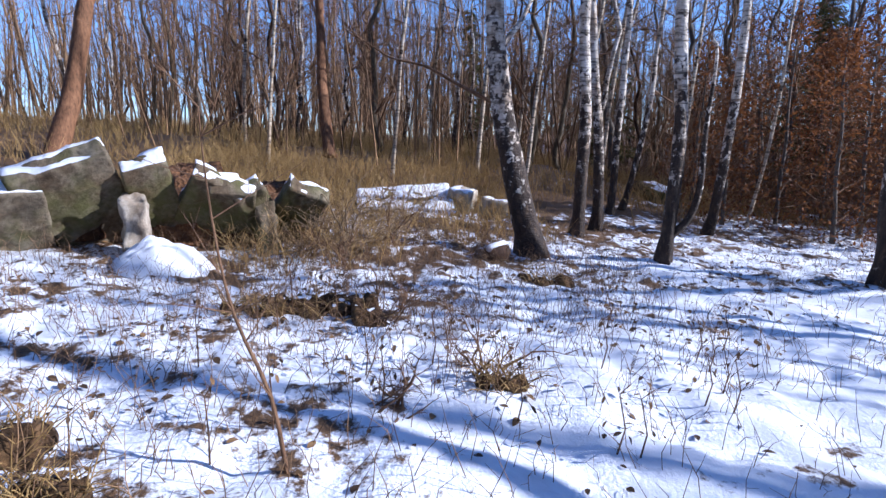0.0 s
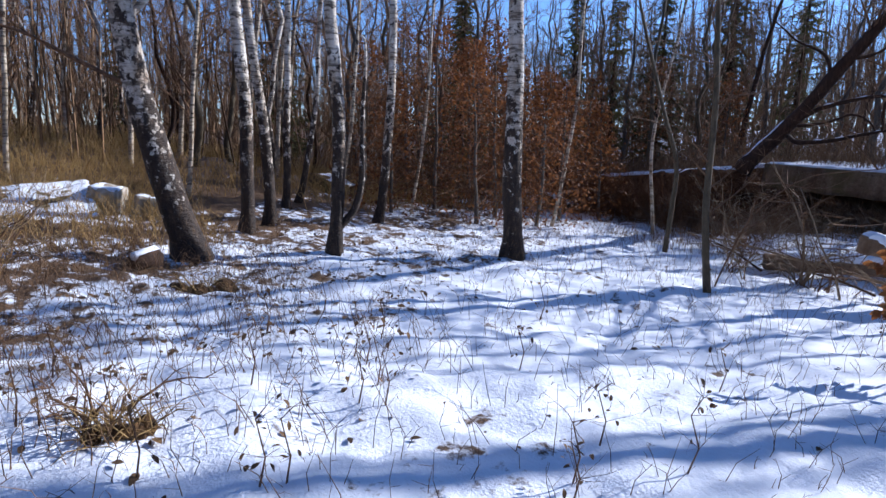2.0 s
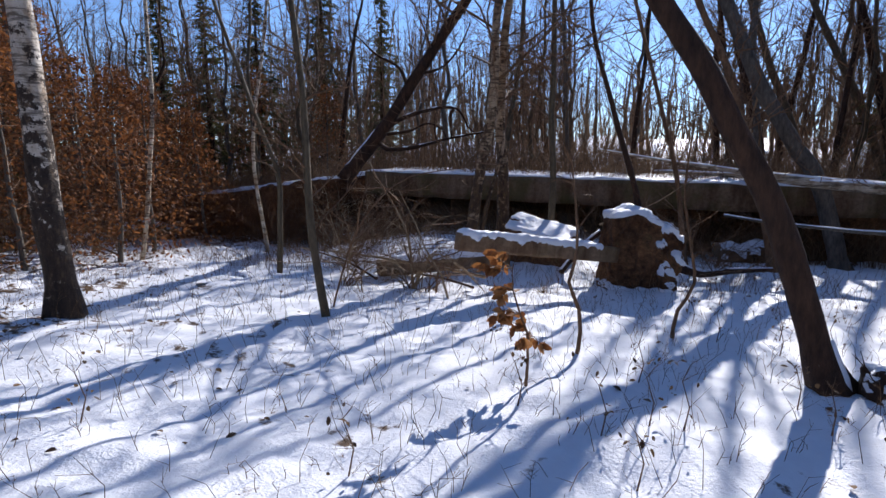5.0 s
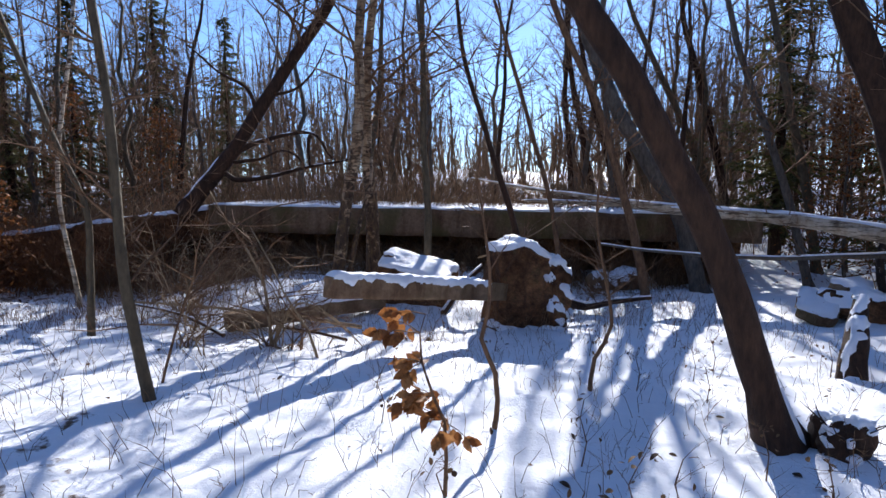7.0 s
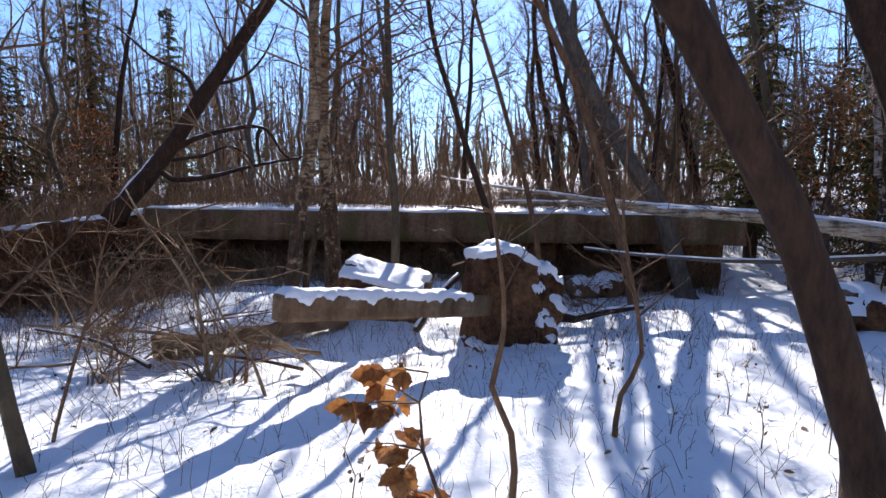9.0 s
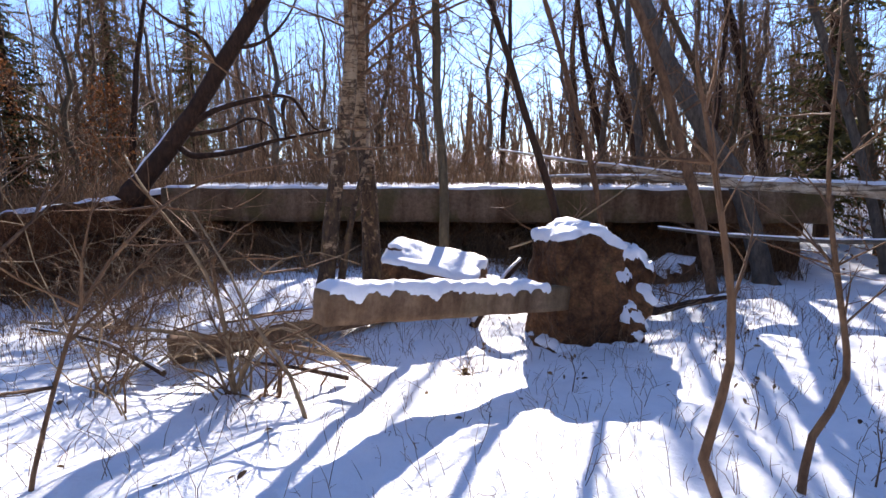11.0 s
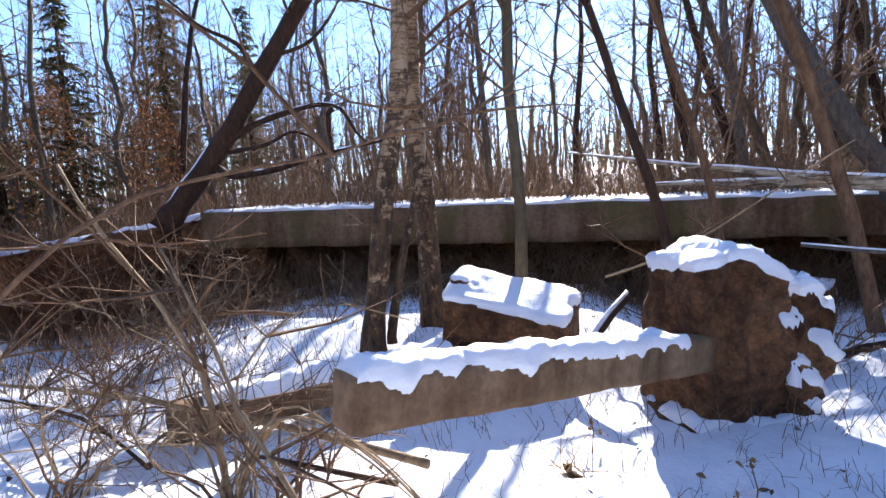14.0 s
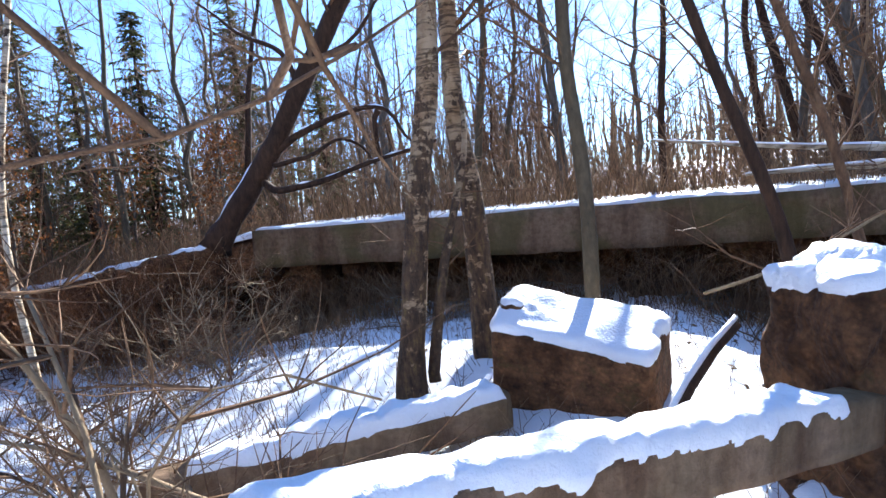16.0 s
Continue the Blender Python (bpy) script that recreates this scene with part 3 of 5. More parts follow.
# ---- trees ----
def twigs(g, start, way, length, radius, depth, rng, droop=0.0, kids=5, seg=3, crook=0.22):
    """A branch with side shoots."""
    n = (8 if crook > 0.3 else 5) if depth > 1 else 3
    pts, d, p = [start], way.normalized(), start
    for i in range(n):
        d = (d + Vector((rng.uniform(-1, 1), rng.uniform(-1, 1), rng.uniform(-0.7, 0.9) - droop)) * crook).normalized()
        p = p + d * (length / n)
        pts.append(p)
    g.tube(pts, [radius * (1 - 0.85 * i / n) for i in range(n + 1)], seg, cap=False)
    if depth > 0:
        for k in range(kids):
            f = rng.uniform(0.25, 1.0)
            q = pts[min(n, int(f * n))]
            side = Vector((rng.uniform(-1, 1), rng.uniform(-1, 1), rng.uniform(-0.3, 0.8) - droop)).normalized()
            twigs(g, q, d * 0.6 + side * 0.8, length * rng.uniform(0.35, 0.6) * (1.1 - 0.4 * f), radius * 0.45, depth - 1, rng, droop, max(3, kids - 1), 3, crook)


def crown(path, radii, rng, start, count, reach, depth=2, droop=0.0, kids=5, upward=0.6, low=0.0):
    g = Geo()
    top = len(path) - 1
    for k in range(count):
        f = start + (1 - start) * (k + rng.random()) / count
        i = min(top, int(f * top))
        a = rng.uniform(0, 2 * math.pi)
        w = Vector((math.cos(a), math.sin(a), upward + rng.uniform(-0.3, 0.4)))
        ln = reach * (1.15 - 0.75 * (f - start) / (1 - start + 1e-6)) * rng.uniform(0.6, 1.1)
        twigs(g, path[i], w, ln, min(radii[i] * 0.4, 0.007 + 0.010 * ln), depth, rng, droop, kids)
    return g


def tree(name, pts, r0, r1, bark, label, height, seed, category="tree", group="trees in the wood", start=0.35, count=16, reach=2.2, depth=2, droop=0.0,
         kids=5, sides=12, wob=0.12, flare=0.5, twig=TWIG, limbs=(), snow=False):
    """A standing tree: measured lower stem, then on to its full height; crown of bare branches."""
    rng = random.Random(seed)
    base = Vector(pts[0])
    base.z = gz(base.x, base.y) - 0.06 if pts[0][2] < 1.0 else pts[0][2]
    loc = [Vector((0, 0, 0))] + [Vector(p) - base for p in pts[1:]]
    d = (loc[-1] - loc[-2]).normalized()
    p = loc[-1]
    while p.z < height:
        d = (d + Vector((rng.uniform(-0.1, 0.1), rng.uniform(-0.1, 0.1), 0.12))).normalized()
        p = p + d * 0.9
        loc.append(p)
    path = bend(loc, 0.16 if sides > 8 else 0.4, 0.03, rng)
    n = len(path) - 1
    radii = [(r0 + (r1 - r0) * min(1, q.z / max(0.5, loc[len(pts) - 1].z))) if q.z <= loc[len(pts) - 1].z else r1 * (1 - 0.9 * (q.z - loc[len(pts) - 1].z) / max(0.1, height - loc[len(pts) - 1].z + 0.9)) for q in path]
    radii = [max(r, 0.006) for r in radii]
    root = thing(name, base, label, category, group)
    g = Geo()
    g.tube(path, radii, sides, wob, flare=flare)
    part("trunk", g, bark, root)
    part("crown", crown(path, radii, rng, start, count, reach, depth, droop, kids), twig, root)
    if snow:
        s = Geo()
        up = [p for p in path if p.z < (1.3 if snow is True else snow)]
        d = (path[len(up)] - path[0]).normalized()
        off = (Vector((0, 0, 1)) - d * d.z).normalized()
        s.tube([p + off * (r * 0.93) for p, r in zip(up, radii)], [max(0.01, 0.05 + 0.05 * noise.noise(Vector((i * 0.5, 2, 3)))) for i in range(len(up))], 7, 0.3)
        part("snow", s, SNOW, root, "strip of snow on the slanting foot")
    for k, (lp, lr) in enumerate(limbs):
        g = Geo()
        q = bend([Vector(v) - base for v in lp], 0.1, 0.10, rng)
        rr = [lr * (1 - 0.75 * i / len(q)) for i in range(len(q))]
        g.tube(q, rr, 7, 0.15)
        limb = part("limb", g, bark if lr > 0.03 else twig, root)
        if snow and lr > 0.045:
            s = Geo()
            a = len(q) // 4
            s.tube([p + Vector((0, 0, r * 0.75)) for p, r in zip(q[a:], rr[a:])], [max(0.003, r * (0.30 + 0.75 * noise.noise(Vector((i * 0.45, k, 3))))) for i, r in enumerate(rr[a:])], 7, 0.3)
            part("snow", s, SNOW, limb, "strip of snow")
        t = Geo()
        for i in range(9):
            j = rng.randrange(len(q) // 3, len(q))
            twigs(t, q[j], Vector((rng.uniform(-1, 1), rng.uniform(-1, 1), rng.uniform(-0.2, 0.9))), rng.uniform(0.3, 0.9), 0.008, 1, rng)
        tagged(part("twig_spray", t, twig, limb), kind="stuff")
    return root


LB = "white-barked birch, black cracked foot, standing in snow"
tree("birch_tree", [(-5.36, -3.7, 0.3), (-5.44, -3.91, 1.11), (-5.55, -4.17, 2.28), (-5.6, -4.27, 3.31)], 0.205, 0.13, BIRCH, "leaning old birch, thick black foot, pale flaking bark", 13, 1, "birch", droop=0.2, start=0.42, count=14, reach=2.6,
     limbs=[([(-5.55, -4.2, 2.3), (-5.7, -4.6, 2.55), (-5.9, -5.1, 2.85), (-6.2, -5.75, 3.05), (-6.5, -6.4, 3.5)], 0.03), ([(-5.6, -4.27, 3.1), (-5.7, -3.9, 3.5), (-5.8, -3.6, 4.1)], 0.05)])
tree("birch_tree", [(-7.16, -2.49, 0.2), (-7.15, -2.46, 1.27), (-7.14, -2.45, 2.36), (-7.17, -2.53, 3.74)], 0.115, 0.09, BIRCH, LB, 14, 2, "birch", droop=0.25, count=12, reach=1.9)
tree("birch_tree", [(-8.29, -1.73, 0.14), (-8.29, -1.75, 1.19), (-8.33, -1.83, 2.42), (-8.38, -1.94, 3.67)], 0.115, 0.075, BIRCH, LB, 13, 3, "birch", droop=0.25, count=12, reach=1.8)
tree("birch_tree", [(-10.5, -0.6, 0.14), (-10.5, -0.58, 1.65), (-10.46, -0.5, 3.34), (-10.45, -0.47, 4.66)], 0.09, 0.065, BIRCH, "slender pale white birch in a close group", 13, 4, "birch", droop=0.25, count=12, reach=1.6)
tree("birch_tree", [(-11.1, -0.1, 0.14), (-11.0, 0.15, 1.38), (-10.92, 0.36, 2.86), (-10.9, 0.4, 3.94)], 0.08, 0.05, BIRCH, "slender slanting pale birch in a close group", 10, 5, "birch", droop=0.25, count=10, reach=1.5)
tree("birch_tree", [(-5.27, -1.76, 0.12), (-5.25, -1.72, 1.06), (-5.24, -1.7, 2.15), (-5.28, -1.79, 3.48)], 0.10, 0.085, BIRCH, LB, 13, 6, "birch", droop=0.25, count=12, reach=1.8,
     limbs=[([(-5.27, -1.74, 0.45), (-5.2, -1.56, 0.62), (-5.15, -1.42, 0.9), (-5.12, -1.38, 1.6), (-5.14, -1.4, 3.2)], 0.06)])
tree("birch_tree", [(-8.6, 0.75, -0.06), (-8.53, 0.93, 1.37), (-8.49, 0.99, 2.63), (-8.48, 1.05, 4.26)], 0.105, 0.075, BIRCH, LB, 14, 7, "birch", droop=0.25, count=12, reach=1.9)
tree("birch_tree", [(-4.32, 0.9, -0.06), (-4.37, 0.83, 1.12), (-4.37, 0.82, 2.35), (-4.39, 0.78, 3.55)], 0.165, 0.115, BIRCH, "birch with blotched black and white bark, black foot in snow", 14, 8, "birch", droop=0.2, count=14, reach=2.2)
tree("pine_tree", [(-11.94, -13.97, 0.13), (-12.52, -13.72, 2.67), (-12.79, -13.49, 3.94)], 0.26, 0.20, PINE, "tall slanting pine with reddish bark", 17, 9, "pine", start=0.6, count=12, reach=2.4)
tree("pine_tree", [(-15.02, -7.71, 0.27), (-15.83, -7.96, 3.38), (-16.24, -8.0, 5.02)], 0.19, 0.14, PINE, "tall straight pine with orange-brown bark", 17, 10, "pine", start=0.5, count=12, reach=2.2)
tree("sapling", [(-1.67, 2.05, -0.14), (-1.8, 2.02, 0.86), (-1.84, 2.02, 1.57), (-1.85, 2.02, 2.34), (-1.91, 2.0, 3.19)], 0.05, 0.035, OLIVE, "thin bare brown sapling with fine side twigs", 7.5, 11, "sapling", start=0.14, count=30, reach=1.0, depth=2, kids=4, flare=0.2)
tree("sapling", [(-4.16, 4.78, -0.33), (-4.1, 4.78, 0.69), (-4.1, 4.76, 1.43), (-4.38, 4.72, 2.26), (-4.67, 4.66, 3.13), (-4.99, 4.6, 4.07)], 0.05, 0.03, OLIVE, "thin bare brown sapling before the ruin", 8, 12, "sapling", start=0.16, count=26, reach=1.4, depth=2, kids=4, flare=0.2)
tree("leaning_tree", [(-5.75, 10.4, 1.12), (-4.95, 10.4, 2.0), (-4.3, 10.4, 2.84), (-3.72, 10.4, 3.65), (-3.05, 10.4, 4.55), (-2.4, 10.4, 5.4)], 0.19, 0.12, DARK, "dark tree slanting steeply from the slab, snow on its foot", 11, 13, "tree", start=0.3, count=30, reach=2.6, kids=6, droop=0.15, snow=True,
     limbs=[([(-4.6, 10.4, 2.38), (-3.87, 10.4, 2.73), (-3.18, 10.4, 2.93), (-2.62, 10.4, 2.9), (-2.3, 10.4, 2.45), (-2.1, 10.35, 2.3)], 0.07), ([(-2.66, 10.4, 2.88), (-2.72, 10.38, 2.5), (-2.7, 10.35, 2.15)], 0.05),
            ([(-4.75, 10.4, 2.05), (-4.4, 10.2, 1.88), (-4.01, 10.2, 1.89), (-3.32, 10.3, 2.02), (-2.56, 10.4, 2.21), (-1.83, 10.4, 2.34)], 0.065), ([(-4.5, 10.4, 2.3), (-3.9, 10.4, 2.35), (-3.4, 10.4, 2.55), (-2.95, 10.4, 2.4), (-2.8, 10.4, 2.1)], 0.045),
            ([(-3.9, 10.4, 3.4), (-4.1, 10.3, 3.9), (-4.7, 10.2, 4.3), (-5.4, 10.2, 4.9)], 0.05), ([(-3.6, 10.4, 3.8), (-3.0, 10.3, 3.9), (-2.5, 10.2, 4.3), (-2.2, 10.2, 4.9)], 0.04)])
tree("birch_tree", [(-1.3, 6.9, -0.22), (-1.19, 6.91, 0.6), (-1.06, 6.92, 1.47), (-0.9, 6.94, 2.22), (-0.82, 6.95, 3.05)], 0.115, 0.085, OLD_BIRCH, "birch with mossy dark foot before the slab", 12, 14, "birch", droop=0.45, start=0.22, count=26, reach=2.4, kids=6)
tree("birch_tree", [(-0.78, 7.8, -0.05), (-0.8, 7.8, 0.95), (-0.81, 7.8, 1.57), (-0.88, 7.8, 2.32), (-0.86, 7.8, 3.33)], 0.14, 0.085, OLD_BIRCH, "birch with thick black foot before the slab", 12, 15, "birch", droop=0.45, start=0.22, count=26, reach=2.4, kids=6,
     limbs=[([(-1.1, 7.0, -0.12), (-1.02, 7.0, 0.3), (-0.92, 7.0, 0.75), (-0.8, 7.1, 1.4), (-0.74, 7.3, 1.9), (-0.82, 7.7, 2.5)], 0.055)])
tree("bare_tree", [(0.24, 7.3, 0.1), (0.26, 7.3, 0.96), (0.24, 7.3, 1.8), (0.2, 7.3, 2.54), (0.22, 7.3, 3.12)], 0.068, 0.055, OLIVE, "straight smooth olive-brown stem before the slab", 9, 16, "tree", start=0.25, count=28, reach=1.6, flare=0.1)
tree("bare_tree", [(2.05, 7.8, -0.1), (1.88, 7.8, 0.6), (1.7, 7.8, 1.3), (1.46, 7.8, 2.05), (1.14, 7.8, 3.1)], 0.068, 0.045, DARK, "thin dark slanting stem behind the beam head", 9, 17, "tree", start=0.25, count=20, reach=1.5, flare=0.1)
tree("bare_tree", [(2.85, 8.5, 0.0), (2.5, 8.6, 1.5), (2.22, 8.6, 2.5), (1.9, 8.7, 3.7)], 0.05, 0.04, TWIG, "thin brown slanting stem behind the beam head", 9, 18, "tree", start=0.2, count=22, reach=1.6, flare=0.1)
tree("leaning_birch", [(5.95, 9.9, 0.4), (5.4, 10.0, 1.2), (4.85, 10.0, 2.0), (4.2, 10.0, 3.1), (3.55, 10.0, 4.5)], 0.18, 0.14, GREY, "grey-brown birch leaning across before the slab", 12, 19, "birch", start=0.45, count=14, reach=2.2)
tree("bare_tree", [(4.4, 8.5, -0.3), (4.05, 8.5, 0.97), (3.73, 8.5, 2.04), (3.33, 8.5, 3.29), (2.65, 8.5, 4.77)], 0.09, 0.06, TWIG, "thin dark stem on the rising snow", 9, 20, "tree", start=0.25, count=20, reach=1.6, flare=0.2)
tree("leaning_tree", [(3.32, 1.47, -0.13), (3.05, 1.5, 0.56), (2.8, 1.52, 1.25), (2.56, 1.53, 1.75), (2.26, 1.55, 2.31), (1.98, 1.56, 2.75)], 0.118, 0.1, DARK, "smooth dark trunk leaning over the clearing, roots in snow", 10, 21, "tree", start=0.5, count=14, reach=2.2, flare=0.9, snow=0.6)
tree("old_tree", [(7.7, 6.1, -0.2), (7.25, 6.1, 1.8), (6.75, 6.1, 3.2), (6.2, 6.15, 4.5)], 0.27, 0.19, DARK, "thick dark tree with spreading roots", 13, 22, "tree", start=0.4, count=16, reach=2.6, flare=1.0)


for k, (x, y, lean, r) in enumerate(((5.8, 15.6, -1.0, 0.13), (7.4, 17.4, -1.4, 0.16), (4.4, 16.2, 0.4, 0.10), (8.8, 14.9, -0.9, 0.14), (6.6, 20.0, 0.6, 0.15), (9.9, 18.5, -1.6, 0.17), (8.6, 10.6, -1.3, 0.10), (9.4, 8.4, -0.6, 0.12),
                                     (8.4, 5.6, -1.1, 0.09), (9.8, 12.4, -0.8, 0.13), (10.8, 9.6, 0.3, 0.15), (6.9, 14.6, 0.3, 0.09), (7.6, 3.4, -0.5, 0.08), (-2.6, 15.6, 0.5, 0.11), (-0.4, 16.4, -0.2, 0.12), (1.6, 15.9, 0.3, 0.09), (-8.8, 15.4, 0.4, 0.11), (-11.4, 14.2, -0.3, 0.10), (5.2, 14.1, -0.4, 0.12), (5.4, 18.2, -0.7, 0.15), (4.8, 19.6, -0.3, 0.13))):
    z = gz(x, y)
    tree("bare_tree", [(x, y, min(z, 0.9)), (x + lean * 0.5, y + 0.2, z + 2.5), (x + lean * 1.2, y + 0.3, z + 5.0)], r, r * 0.7, (DARK, OLIVE, GREY, DARK)[k % 4], ("dark leaning bare tree beyond the ruin", "slim olive-brown bare tree beyond the ruin", "grey bare tree beyond the ruin", "dark leaning bare tree beyond the ruin")[k % 4], 10 + (k * 7) % 4, 500 + k,
         start=0.2, count=22, reach=2.4, depth=2, kids=6, sides=9)


for k, (x, y, lx, r) in enumerate(((-11.2, -2.6, 0.2, 0.05), (-12.6, -0.8, -0.3, 0.06), (-10.9, 0.9, 0.4, 0.045), (-13.8, -3.4, 0.1, 0.06), (-14.6, 0.6, -0.2, 0.07), (-12.1, -5.8, 0.3, 0.05), (-16.2, -1.8, 0.2, 0.07), (-9.9, 2.4, 0.3, 0.04),
                                    (-17.5, -4.6, -0.4, 0.07), (-15.8, -10.4, 0.3, 0.06), (-13.4, -9.2, -0.2, 0.05), (-18.6, 2.2, 0.2, 0.07), (-7.4, 4.9, 0.3, 0.045), (-6.4, 7.6, -0.4, 0.045))):
    z = gz(x, y)
    tree("slender_birch", [(x, y, min(z, 0.9)), (x + lx, y + 0.2, z + 2.4), (x + lx * 0.4, y + 0.5, z + 5.0)], r, r * 0.8, LOG_BIRCH, "slender pale birch stem in the wood", 10 + k % 4, 600 + k, "birch", start=0.3, count=16, reach=1.4, depth=2, droop=0.25, sides=7, flare=0.2)


# ---- fallen trunks across the slab and the eastern debris ----
def log(pts, r0, r1, bark, label, seed, snow=0.03, name="fallen_birch", category="fallen tree", stubs=0):
    rng = random.Random(seed)
    base = Vector(pts[0])
    root = thing(name, base, label, category, "fallen wood")
    path = bend([Vector(p) - base for p in pts], 0.2, 0.02, rng)
    n = len(path) - 1
    rad = [r0 + (r1 - r0) * i / n for i in range(n + 1)]
    g = Geo()
    g.tube(path, rad, 10, 0.1)
    part("trunk", g, bark, root)
    if snow:
        s = Geo()
        s.tube([p + Vector((0, 0, r * 0.62 + snow * 0.4)) for p, r in zip(path, rad)], [max(0.006, r * 0.62 * (0.9 + 0.35 * noise.noise(Vector((i * 0.7, seed, 0))))) for i, r in enumerate(rad)], 8, 0.25)
        part("snow_cover", s, SNOW, root, "strip of snow along the top")
    if stubs:
        t = Geo()
        for k in range(stubs):
            j = rng.randrange(n // 4, n)
            twigs(t, path[j], Vector((rng.uniform(-1, 1), rng.uniform(-1, 0.6), rng.uniform(-0.2, 0.9))), rng.uniform(0.4, 1.3), 0.012, 1, rng)
        tagged(part("twig_spray", t, TWIG, root), kind="stuff")
    return root


log([(7.9, 7.0, 0.83), (6.7, 8.3, 1.06), (5.05, 9.3, 1.18), (3.94, 9.7, 1.30), (2.2, 10.7, 1.36)], 0.15, 0.012, LOG_BIRCH, "fallen birch trunk propped over the slab, snow on top", 40, stubs=16)
log([(6.4, 8.9, 1.12), (5.04, 9.3, 1.24), (3.99, 9.3, 1.37), (3.11, 9.3, 1.50), (2.3, 9.3, 1.62), (1.0, 9.4, 1.86)], 0.085, 0.007, LOG_BIRCH, "thin fallen birch lying above the slab, snow on top", 41, stubs=18)
log([(8.2, 7.3, 0.50), (7.2, 7.4, 0.46), (6.3, 7.5, 0.42), (5.24, 7.5, 0.46), (4.2, 7.8, 0.52), (3.4, 8.2, 0.60)], 0.05, 0.018, GREY, "thin snowy pole lying across the debris", 42, stubs=6)
log([(2.4, 6.5, -0.10), (2.9, 6.8, -0.30), (3.4, 7.05, -0.26), (4.1, 7.3, -0.24)], 0.085, 0.03, DARK, "dark fallen bough beside the beam head, dusted with snow", 43, stubs=10)
log([(0.60, 6.1, -0.28), (0.84, 6.3, 0.05), (1.02, 6.45, 0.24), (1.2, 6.6, 0.38)], 0.05, 0.035, DARK, "short snowy bough leaning on the rubble", 44, snow=0.07, name="bough", category="bough")
log([(-5.0, -4.2, 0.36), (-4.72, -4.45, 0.38)], 0.12, 0.11, DARK, "short sawn log with a snow cap beside the birch", 45, name="log", category="log")


def stump():
    root = thing("stump", (4.86, 3.18, -0.30), "broken leaning stump plastered with snow", "stump", "fallen wood")
    g = Geo()
    path = bend([Vector((0, 0, -0.08)), Vector((0.08, 0.10, 0.28)), Vector((0.2, 0.28, 0.55)), Vector((0.34, 0.47, 0.76))], 0.045, 0.02, random.Random(46))
    g.tube(path, [0.15 - 0.08 * i / len(path) for i in range(len(path))], 16, 0.35, flare=0.6)
    snowy("trunk", g, DARK, root, Matrix.Identity(4), "", 0.045, 0.50, 0.50, 4.0, 8.0)


stump()


def debris(x, y, s, seed, lab):
    root = thing("rubble_heap", (x, y, gz(x, y)), lab, "rubble", "eastern rubble")
    rng = random.Random(seed)
    for k in range(5):
        g = rough_block((s * rng.uniform(0.6, 1.4), s * rng.uniform(0.5, 1.0), s * rng.uniform(0.4, 0.8)), 0.08, 0.07, 2.5, seed + k, 0.06, 0.1)
        snowy("chunk", g, RUBBLE if k % 2 else CONCRETE, root, pose(rng.uniform(-s, s), rng.uniform(-0.5, 0.5) * s, s * 0.15 + 0.05 * k * s, rng.uniform(-25, 25), rng.uniform(-20, 20), rng.uniform(0, 90)), "", 0.06, 0.55, 0.8, k)


def root_mass():
    root = thing("root_mass", (3.62, 1.28, gz(3.62, 1.28)), "dark upturned root clump plastered with snow", "roots")
    rng = random.Random(3)
    snowy("clump", weather(rough_block((0.38, 0.30, 0.26), 0.025, 0.07, 5.0, 1.0, 0.06, 0.15), (0.38, 0.30, 0.26), 0.5, (0.3, 0.3), 0.08, 3.0), DARK, root, pose(0.05, 0, 0.06, 0, 8, 20), "", 0.045, 0.5, 0.7, 2.0, 7.0)
    snowy("clump", weather(rough_block((0.24, 0.22, 0.26), 0.025, 0.06, 5.0, 4.0, 0.06, 0.1), (0.24, 0.22, 0.26), 0.45, (0.2, 0.4), 0.07, 6.0), DARK, root, pose(-0.02, 0.20, 0.07, 0, -12, 50), "", 0.045, 0.55, 0.6, 4.0, 7.0)
    for k in range(14):
        g = Geo()
        d = Vector((rng.uniform(-0.6, 1), rng.uniform(-0.8, 0.4), rng.uniform(-0.05, 0.4)))
        twigs(g, Vector((0, 0, 0.08)), d, rng.uniform(0.18, 0.38), 0.011, 1, rng, 0.1, 3, 5, 0.4)
        part("root", g, DARK, root)


root_mass()
debris(6.7, 6.5, 0.62, 51, "snow-covered heap of broken concrete under a fallen trunk")
debris(4.2, 10.0, 0.6, 52, "snow-covered heap of broken concrete against the slab")
debris(-11.6, 9.2, 0.8, 53, "dark rubble heap with snow patches at the slab's end")

log([(-1.35, 4.1, -0.34), (-1.37, 4.05, 0.15), (-1.39, 4.0, 0.56), (-1.56, 3.9, 1.01), (-1.72, 3.85, 1.29), (-1.9, 3.8, 1.65)], 0.022, 0.007, PALE_TWIG, "long pale stem slanting up out of the bush", 47, snow=0, name="bare_switch", category="bush", stubs=9)
log([(-0.62, 3.55, -0.30), (-0.74, 3.6, 0.08), (-1.04, 3.7, 0.49), (-1.2, 3.8, 0.77), (-1.5, 3.9, 1.25)], 0.018, 0.006, PALE_TWIG, "pale stem leaning back into the bush", 55, snow=0, name="bare_switch", category="bush", stubs=7)
log([(-1.3, 4.05, -0.30), (-1.24, 4.0, 0.3), (-1.2, 4.0, 0.54), (-1.03, 4.0, 0.75), (-0.88, 4.0, 0.86), (-0.6, 4.0, 0.90), (-0.3, 4.05, 0.80)], 0.009, 0.004, PALE_TWIG, "thin pale switch bowed over towards the beam", 56, snow=0, name="bare_switch", category="bush", stubs=3)
